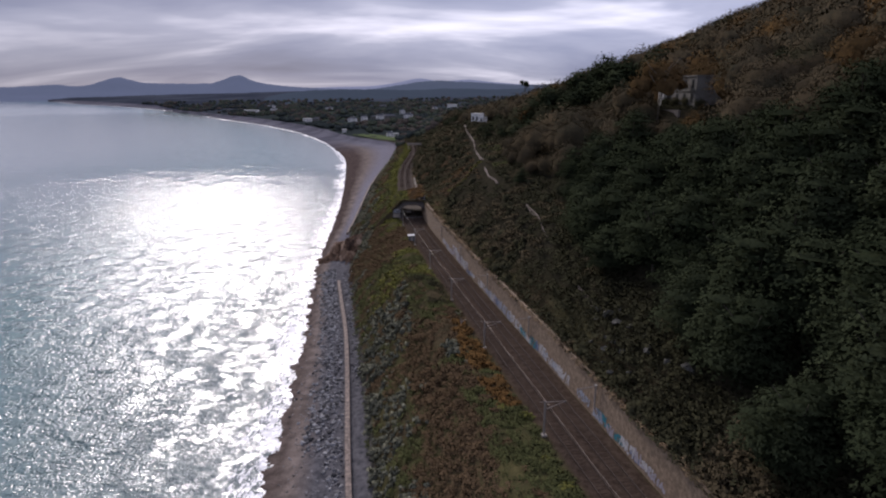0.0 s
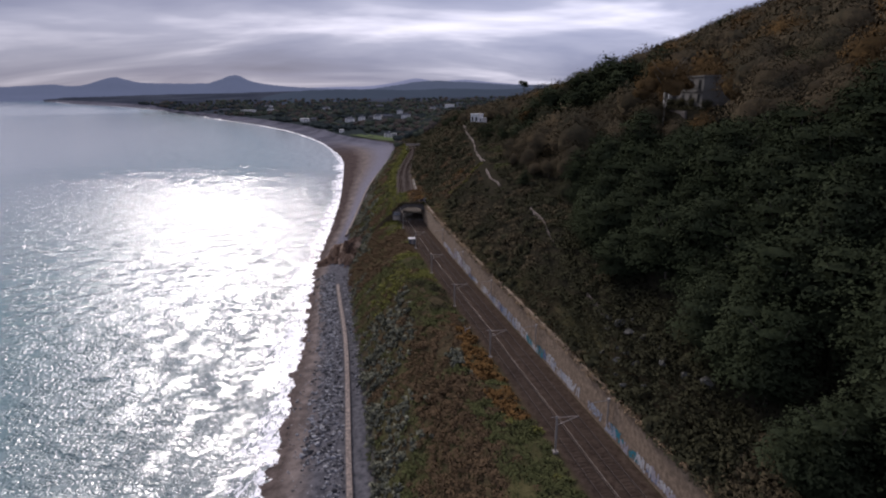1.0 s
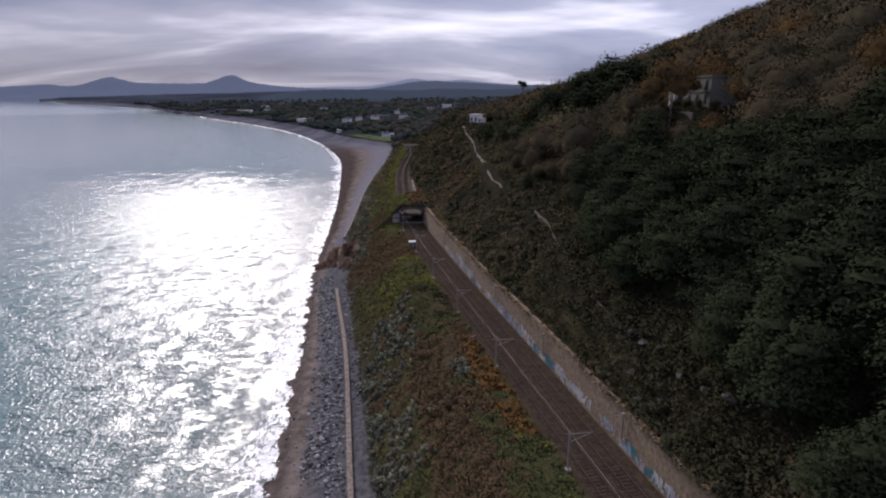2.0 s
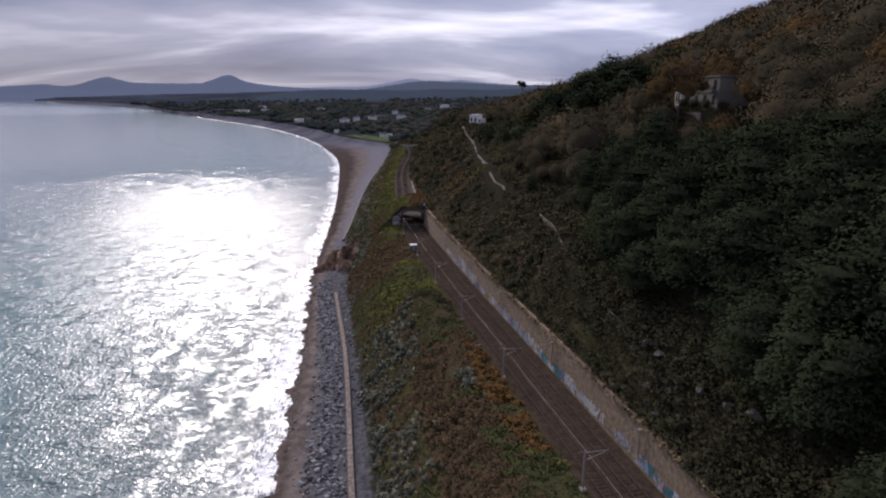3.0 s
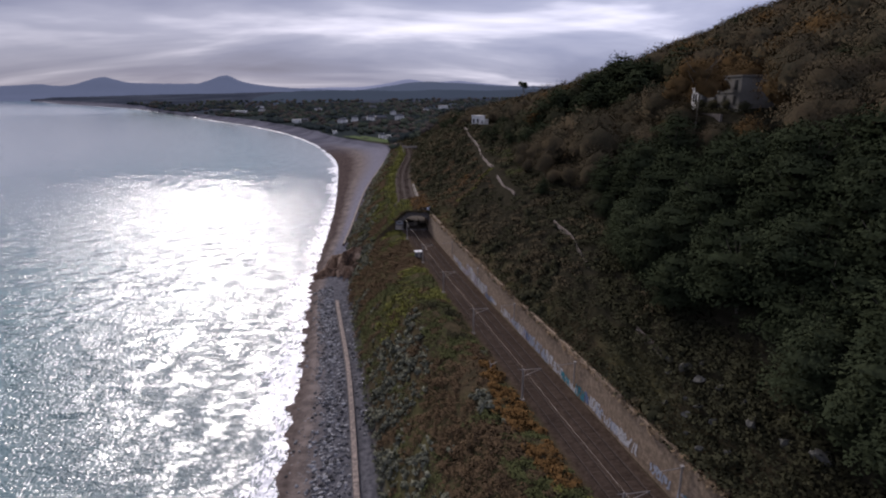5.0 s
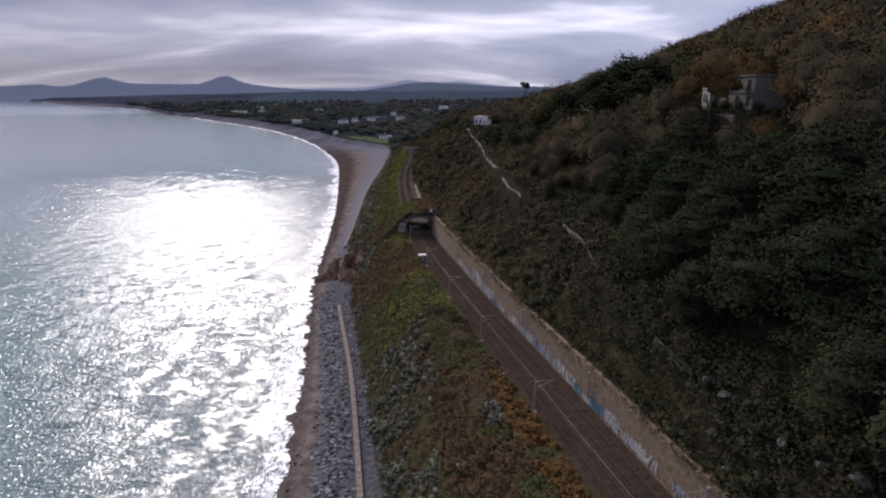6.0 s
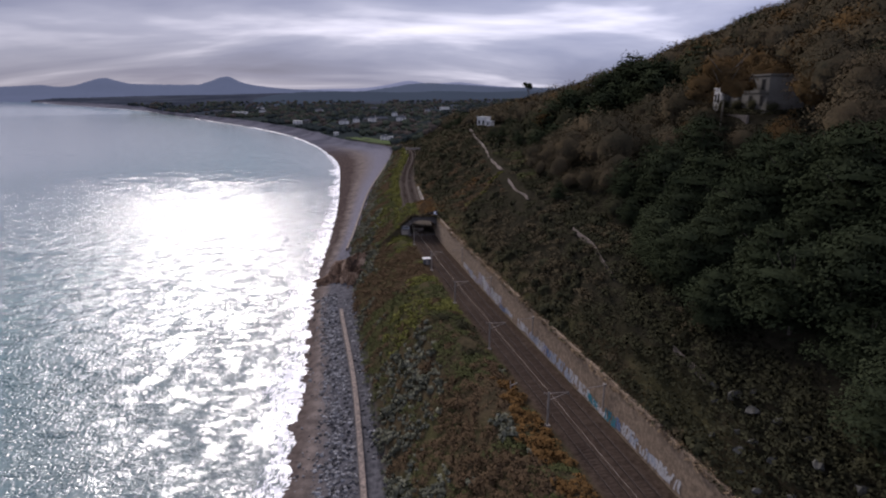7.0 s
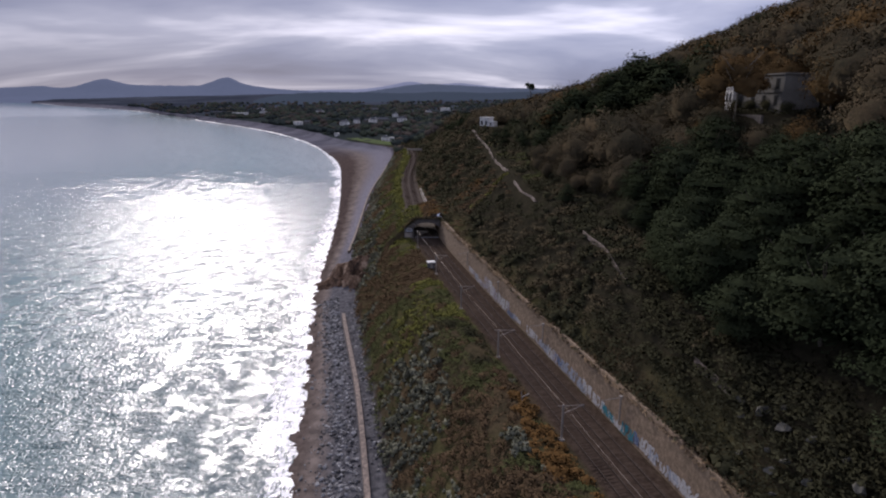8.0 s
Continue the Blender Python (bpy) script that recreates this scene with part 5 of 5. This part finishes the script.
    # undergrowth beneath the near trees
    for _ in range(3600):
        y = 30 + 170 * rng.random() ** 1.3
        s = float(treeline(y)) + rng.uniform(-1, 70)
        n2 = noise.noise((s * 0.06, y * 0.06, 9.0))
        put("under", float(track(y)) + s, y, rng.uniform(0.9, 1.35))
    # dry grass that hangs over the top of the retaining wall
    hang = []
    for _ in range(150):
        u_ = rng.uniform(-7.4, 5.4)
        top_ = 6.6 if u_ > -3.6 else 6.6 - (-3.6 - u_) * 0.8
        hang.append((("thicket", "grass", "bracken")[int(rng.integers(3))], float(track(TUN0)) + u_, TUN0 - rng.uniform(0.0, 0.9), RAIL_Z - 0.4 + top_ + rng.uniform(-0.3, 0.2), rng.uniform(0.5, 0.9)))
    for _ in range(1500):
        y = 44 + 178 * rng.random() ** 1.3
        n2 = noise.noise((y * 0.35, 3.0, 9.0))
        p = along(y, y, 1, 4.4 + rng.uniform(-0.05, 1.2))[0]
        hang.append(("straw" if n2 > -0.3 else "thicket" if rng.random() < 0.5 else "grass", p[0], p[1], RAIL_Z + 5.0 + rng.uniform(-0.2, 0.35) + 0.6 * float(smooth(120, 170, y)), rng.uniform(0.5, 1.0) * (0.55 if n2 < -0.3 else 1)))
    names = {"gorse": ("grey_green_scrub", "low grey-green scrub on the embankment"), "bracken": ("bracken", "dead brown bracken on the embankment"), "grass": ("rough_grass", "rough dull green grass on the embankment"), "yellow_grass": ("yellow_grass", "bright yellow-green grass on the embankment crest"), "straw": ("dry_grass", "straw-coloured dry grass along the wall top"),
             "rust": ("orange_bracken", "orange autumn bracken along the line"), "olive": ("bramble_scrub", "dark green bramble scrub"), "under": ("undergrowth", "dark undergrowth beneath the trees"), "thicket": ("brown_scrub", "brown leafless scrub on the bank")}
    zs = height(np.array([p[1] for p in todo]), np.array([p[2] for p in todo]))
    for k, x, y, sc, z in [(*p, z_) for p, z_ in zip(todo, zs)] + [(k, x, y, sc, z_) for k, x, y, z_, sc in hang]:
        V, F, N = SHRUBS[k][int(rng.integers(5))]
        T = turn_z(rng.uniform(0, 6.28)).T
        bulk[k].append(((V * sc) @ T + (x, y, z - 0.05), F, N @ T))
    for k, some in bulk.items():
        if some:
            V, F, N = join3(some)
            tagged(new(names[k][0], mesh_of(names[k][0], V, F, M[k], True, N)), names[k][1], "scrub", kind="stuff")


make_scrub()


# ---- path on the hillside ----
def make_path():
    def on(y):
        return path_at(y) + 0.45 * np.sin(y * 0.09) * smooth(180, 215, y) + 0.15 * np.sin(y * 0.41 + 1)
    e = tagged(new("hillside_path"), "pale stepped footpath with a low parapet on the hill", "path")
    for a, b in ((95, 103), (125, 151), (182, 206), (228, 262), (266, 318), (322, 380)):
        ys = np.arange(a, b + 0.1, 1.5)
        xs = track(ys) + on(ys)
        zs = height(xs, ys)
        ln = np.stack([xs, ys, zs], -1)
        hp, wp = (0.75, 0.09) if a < 230 else (0.8, 0.12)
        sweep("parapet", ln, [(-wp, -0.4), (wp, -0.4), (wp, hp), (-wp, hp + 0.05)], M["sea_wall"], e)
        if a < 120:
            continue
        ln2 = ln.copy(); ln2[:, 0] += 0.62
        sweep("paving", ln2, [(-0.30, -0.9), (0.30, -0.9), (0.30, 0.10), (-0.30, 0.10)], M["sea_wall"], e)


make_path()


# ================= houses =================
def house(x, y, w, d, h, rz=0.0, wall="white", roof="flat", wins=(3, 2), label="", base=None, name="house", group=""):
    z = at_ground(x, y) if base is None else base
    e = tagged(new(name), label, "house", group=group)
    e.matrix_basis = pose(x, y, z, 0, 0, rz)
    bm = bmesh.new(); box(bm, -w / 2, w / 2, -d / 2, d / 2, -3, h)
    part("wall", bm, M[wall], e)
    if roof == "flat":
        bm = bmesh.new(); box(bm, -w / 2 - 0.25, w / 2 + 0.25, -d / 2 - 0.25, d / 2 + 0.25, h, h + 0.35)
        part("roof", bm, M[wall], e)
    else:
        rh = d * 0.35
        V = [(-w / 2 - .3, -d / 2 - .3, h), (w / 2 + .3, -d / 2 - .3, h), (w / 2 + .3, d / 2 + .3, h), (-w / 2 - .3, d / 2 + .3, h), (-w / 2 + d * 0.3, 0, h + rh), (w / 2 - d * 0.3, 0, h + rh)]
        me = bpy.data.meshes.new("roof")
        me.from_pydata(V, [], [(0, 1, 5, 4), (1, 2, 5), (2, 3, 4, 5), (3, 0, 4), (3, 2, 1, 0)])
        me.materials.append(M["slate"])
        o = new("roof", me); o.parent = e
        bm = bmesh.new(); box(bm, w * 0.2, w * 0.2 + 0.9, -0.4, 0.4, h, h + rh + 1.0)
        part("chimney", bm, M[wall], o)
    nx, nz = wins
    for i in range(nx):
        for j in range(nz):
            cx, cz = -w / 2 + w * (i + 0.5) / nx, h * (j + 0.5) / nz
            ww, wh = min(0.6, w / nx * 0.24), min(1.15, h / nz * 0.30)
            bm = bmesh.new(); box(bm, cx - ww - .15, cx + ww + .15, -d / 2 - 0.06, -d / 2 + 0.1, cz - wh - .15, cz + wh + .15)
            o = part("window", bm, M[wall], e)
            bm = bmesh.new(); box(bm, cx - ww, cx + ww, -d / 2 - 0.10, -d / 2 - 0.06, cz - wh, cz + wh)
            part("pane", bm, M["dark"], o)
    return e


big = house(VILLA[0], VILLA[1], 18, 9, 7.6, -86, "dimmed_grey_render", "flat", (4, 2), "long grey rendered villa with dark windows among trees", base=62.0, name="villa")
bm = bmesh.new(); box(bm, -12.4, -9.0, -5.6, 3.0, -2.0, 4.8); box(bm, -12.6, -9.0, -5.8, 3.2, 4.8, 5.1); part("wing", bm, M["white"], big, "white rendered wing at the end of the house")
for wx in (-11.5, -10.1):
    bm = bmesh.new(); box(bm, wx - 0.45, wx + 0.45, -5.66, -5.6, 1.4, 3.6); part("pane", bm, M["dark"], big)
# terrace wall in dark stone: the shade below the terrace put into colour
bm = bmesh.new(); box(bm, -13.0, 9.5, -9.2, -8.7, -3.5, -1.3); part("terrace_wall", bm, M["stone_dark"], big)
bm = bmesh.new(); box(bm, -9.0, 9.1, -4.72, -4.5, 3.7, 3.9); part("string_course", bm, M["dimmed_grey_render"], big)
head = house(33.6, 385, 5.6, 6.0, 5.6, -35, "white", "flat", (2, 1), "white two-storey house at the head of the path", name="white_house", base=47.6)
bm = bmesh.new(); box(bm, 2.8, 5.4, -2.4, 2.8, -3, 3.4); box(bm, 2.8, 5.6, -2.6, 3.0, 3.4, 3.65); part("wing", bm, M["white"], head, "lower white wing")
bm = bmesh.new(); box(bm, 3.7, 4.5, -2.46, -2.4, 1.4, 2.9); part("pane", bm, M["dark"], head)
house(84, 322, 10, 7, 6.0, -40, "white", "flat", (3, 2), "white house half hidden among trees on the ridge", name="ridge_house", base=64.5)
house(34, 1680, 26, 14, 13, 0, "white", "flat", (4, 3), "white block on the wooded rise")
hs = [(-172, 1212, 30, "white", "hip"), (-150, 1226, 20, "white", "hip"), (-98, 1230, 34, "dimmed_grey_render", "hip"), (-62, 1256, 26, "white", "hip"), (-120, 1262, 24, "white", "hip"), (-136, 1270, 18, "dimmed_grey_render", "hip"),
      (-276, 1272, 30, "white", "flat"), (-256, 1262, 18, "dimmed_grey_render", "hip"), (-61, 815, 9, "white", "hip"), (-52, 808, 6, "white", "flat"), (-142, 928, 7, "white", "flat"), (-8, 1880, 30, "white", "flat"), (-12, 1640, 22, "white", "hip"),
      (-577, 1850, 60, "white", "flat"), (-640, 1870, 40, "white", "flat"), (-520, 1890, 34, "white", "hip"), (-700, 2000, 50, "dimmed_grey_render", "hip"), (-420, 1700, 26, "white", "hip"), (-330, 1800, 30, "white", "hip"), (-180, 1900, 28, "dimmed_grey_render", "hip"),
      (-60, 2000, 26, "white", "hip"), (-600, 2150, 40, "white", "hip"), (-90, 1480, 20, "white", "hip"), (-200, 1560, 22, "dimmed_grey_render", "hip"), (60, 640, 10, "white", "hip"), (75, 600, 8, "white", "flat")]
for i, (x, y, w, mt, rf) in enumerate(hs):
    if i > 10 and i % 3 == 2:
        continue
    w = w if w < 18 else w * (0.55 + 0.06 * (i % 5))
    house(x, y, w, min(11, w * 0.7), 5.0 if w < 12 else 6.0 + (i * 7 % 4) * 0.6, (i * 37) % 25 - 12, mt, rf, (max(2, int(w / 6)), 2), "distant %s house among trees by the bay" % ("white" if mt == "white" else "grey"), group="houses by the bay")

def make_lawn():
    gy, gx = np.mgrid[752:872:16j, 0:1:12j]
    X = quay(gy) + 14 + gx * (24 + 0.05 * (872 - gy))
    me, _ = grid_mesh("lawn", X, gy, height(X, gy) + 1.0, M["lawn"])
    tagged(new("lawn", me), "bright green lawn behind the far beach", "lawn", kind="structure")


M["lawn"] = material("lawn", tones((0.038, 0.062, 0.02), (0.075, 0.105, 0.032)), 0.05, 1.0, 0.2, spec=0.03)
make_lawn()

# ---- far woods and hedges ----
def make_far_woods():
    rng = np.random.default_rng(61)
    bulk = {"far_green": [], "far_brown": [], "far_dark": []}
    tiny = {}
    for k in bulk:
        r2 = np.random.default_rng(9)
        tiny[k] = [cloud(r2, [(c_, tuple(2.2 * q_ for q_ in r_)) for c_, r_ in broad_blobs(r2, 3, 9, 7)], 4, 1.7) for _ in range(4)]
    for _ in range(10500):
        y = 560 + 2150 * rng.random() ** 1.5
        q = float(quay(y))
        x = q + 12 + rng.random() ** 1.3 * (1500 + 0.3 * y)
        if x > 0.45 * y + 60 or noise.noise((x * 0.006, y * 0.006, 2.0)) < -0.3 or noise.noise((x * 0.02, y * 0.02, 5.0)) < -0.45:
            continue
        if (-150 < x < -48 and 735 < y < 900) or (abs(x - float(track(y))) < 9 and y < 690):
            continue
        if any(abs(x - h_[0]) < h_[2] * 0.7 + 4 and -80 < y - h_[1] < 8 for h_ in hs) or (abs(x - 33) < 8 and abs(y - 388) < 14):
            continue
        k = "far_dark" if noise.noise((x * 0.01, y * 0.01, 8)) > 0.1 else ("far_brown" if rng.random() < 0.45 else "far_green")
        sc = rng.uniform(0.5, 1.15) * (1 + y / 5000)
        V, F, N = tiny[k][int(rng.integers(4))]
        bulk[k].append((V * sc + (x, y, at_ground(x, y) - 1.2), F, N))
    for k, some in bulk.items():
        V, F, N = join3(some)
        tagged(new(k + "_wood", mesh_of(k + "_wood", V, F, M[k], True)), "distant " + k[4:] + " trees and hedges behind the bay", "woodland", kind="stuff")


make_far_woods()


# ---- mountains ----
# ranges glow faintly blue: distance haze put into colour and emission
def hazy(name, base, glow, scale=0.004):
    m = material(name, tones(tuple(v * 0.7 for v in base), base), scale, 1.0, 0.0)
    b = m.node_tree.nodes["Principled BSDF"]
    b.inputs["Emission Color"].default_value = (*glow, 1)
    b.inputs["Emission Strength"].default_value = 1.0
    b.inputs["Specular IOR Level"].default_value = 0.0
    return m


def range_of(name, crest, r0, front, mat, label, rough):
    az = np.linspace(crest[0][0], crest[-1][0], 260)
    el = curve(crest)(az) if len(crest) > 2 else None
    rows, V = 12, []
    for i in range(rows + 3):
        t = min(i / rows, 1.0)
        r = front + (r0 - front) * i / rows
        k = t ** 1.3 if i <= rows else 1 - 0.25 * (i - rows)
        for a, e_ in zip(az, el):
            crestz = 65 + r0 * e_ / 1000
            nz_ = noise.noise((a * 0.9, i * 0.35, 4.0)) * rough * (1 - abs(2 * t - 1)) + noise.noise((a * 3.5, i * 0.8, 2.0)) * rough * 0.3
            z = 20 + (crestz - 20) * k + nz_
            V.append((EYE0[0] + r * math.sin(radians(a)), EYE0[1] + r * math.cos(radians(a)), z))
    n_ = len(az)
    F = [(i * n_ + j, i * n_ + j + 1, (i + 1) * n_ + j + 1, (i + 1) * n_ + j) for i in range(rows + 2) for j in range(n_ - 1)]
    tagged(new(name, mesh_of(name, V, F, mat, True)), label, "mountains", kind="structure")


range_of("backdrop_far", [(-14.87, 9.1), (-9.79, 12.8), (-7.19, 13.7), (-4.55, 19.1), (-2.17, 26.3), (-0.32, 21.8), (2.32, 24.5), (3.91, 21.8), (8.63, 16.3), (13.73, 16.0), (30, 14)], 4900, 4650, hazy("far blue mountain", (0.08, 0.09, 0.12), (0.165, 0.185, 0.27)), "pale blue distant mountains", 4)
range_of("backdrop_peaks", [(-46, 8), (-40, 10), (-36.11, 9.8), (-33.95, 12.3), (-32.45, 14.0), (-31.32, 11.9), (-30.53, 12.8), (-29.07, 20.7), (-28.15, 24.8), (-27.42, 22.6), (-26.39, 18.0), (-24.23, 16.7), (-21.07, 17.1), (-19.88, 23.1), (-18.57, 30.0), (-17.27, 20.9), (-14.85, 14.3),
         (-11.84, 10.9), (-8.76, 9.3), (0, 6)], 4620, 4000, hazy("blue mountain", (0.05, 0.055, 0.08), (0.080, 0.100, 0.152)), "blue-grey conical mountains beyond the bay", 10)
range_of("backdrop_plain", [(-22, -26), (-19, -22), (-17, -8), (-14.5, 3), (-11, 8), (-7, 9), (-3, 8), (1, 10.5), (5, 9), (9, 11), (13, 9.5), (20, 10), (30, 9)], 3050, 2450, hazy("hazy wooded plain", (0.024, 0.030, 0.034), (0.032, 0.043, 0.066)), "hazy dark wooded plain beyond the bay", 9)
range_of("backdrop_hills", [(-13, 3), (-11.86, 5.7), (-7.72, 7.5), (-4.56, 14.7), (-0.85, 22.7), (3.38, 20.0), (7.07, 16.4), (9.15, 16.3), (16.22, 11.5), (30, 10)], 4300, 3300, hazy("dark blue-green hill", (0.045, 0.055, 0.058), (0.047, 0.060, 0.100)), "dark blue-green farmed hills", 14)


# ================= sleepers =================
for e, across in zip(tracks, (-2.2, 1.2)):
    for p in along(46, 219, 0.65, across, RAIL_Z - 0.365):
        o = new("sleeper", SLEEPER_ME)
        o.location = p
        o.rotation_euler.z = math.atan(0.21)
        o.parent = e

# beyond the tunnel the sleepers lie too far off to tell apart
for e, across in zip(tracks, (-2.2, 1.2)):
    bars = []
    for p in along(TUN1 + 1, 560, 0.65, across, RAIL_Z - 0.365):
        d = 0.5 * float(track(p[1] + 1) - track(p[1] - 1))
        a = np.array([1, -d, 0]) * 1.3; b = np.array([d, 1, 0]) * 0.15
        low, up = np.array([0, 0, -0.1]), np.array([0, 0, 0.0])
        bars.append((np.array([p - a - b + low, p + a - b + low, p + a + b + low, p - a + b + low, p - a - b + up, p + a - b + up, p + a + b + up, p - a + b + up]),
                     [(4, 5, 6, 7), (0, 1, 5, 4), (1, 2, 6, 5), (2, 3, 7, 6), (3, 0, 4, 7)]))
    V, F = join(bars)
    o = new("far_sleepers", mesh_of("far_sleepers", V, F, M["sleeper"]))
    o.parent = e
    o["kind"] = "stuff"
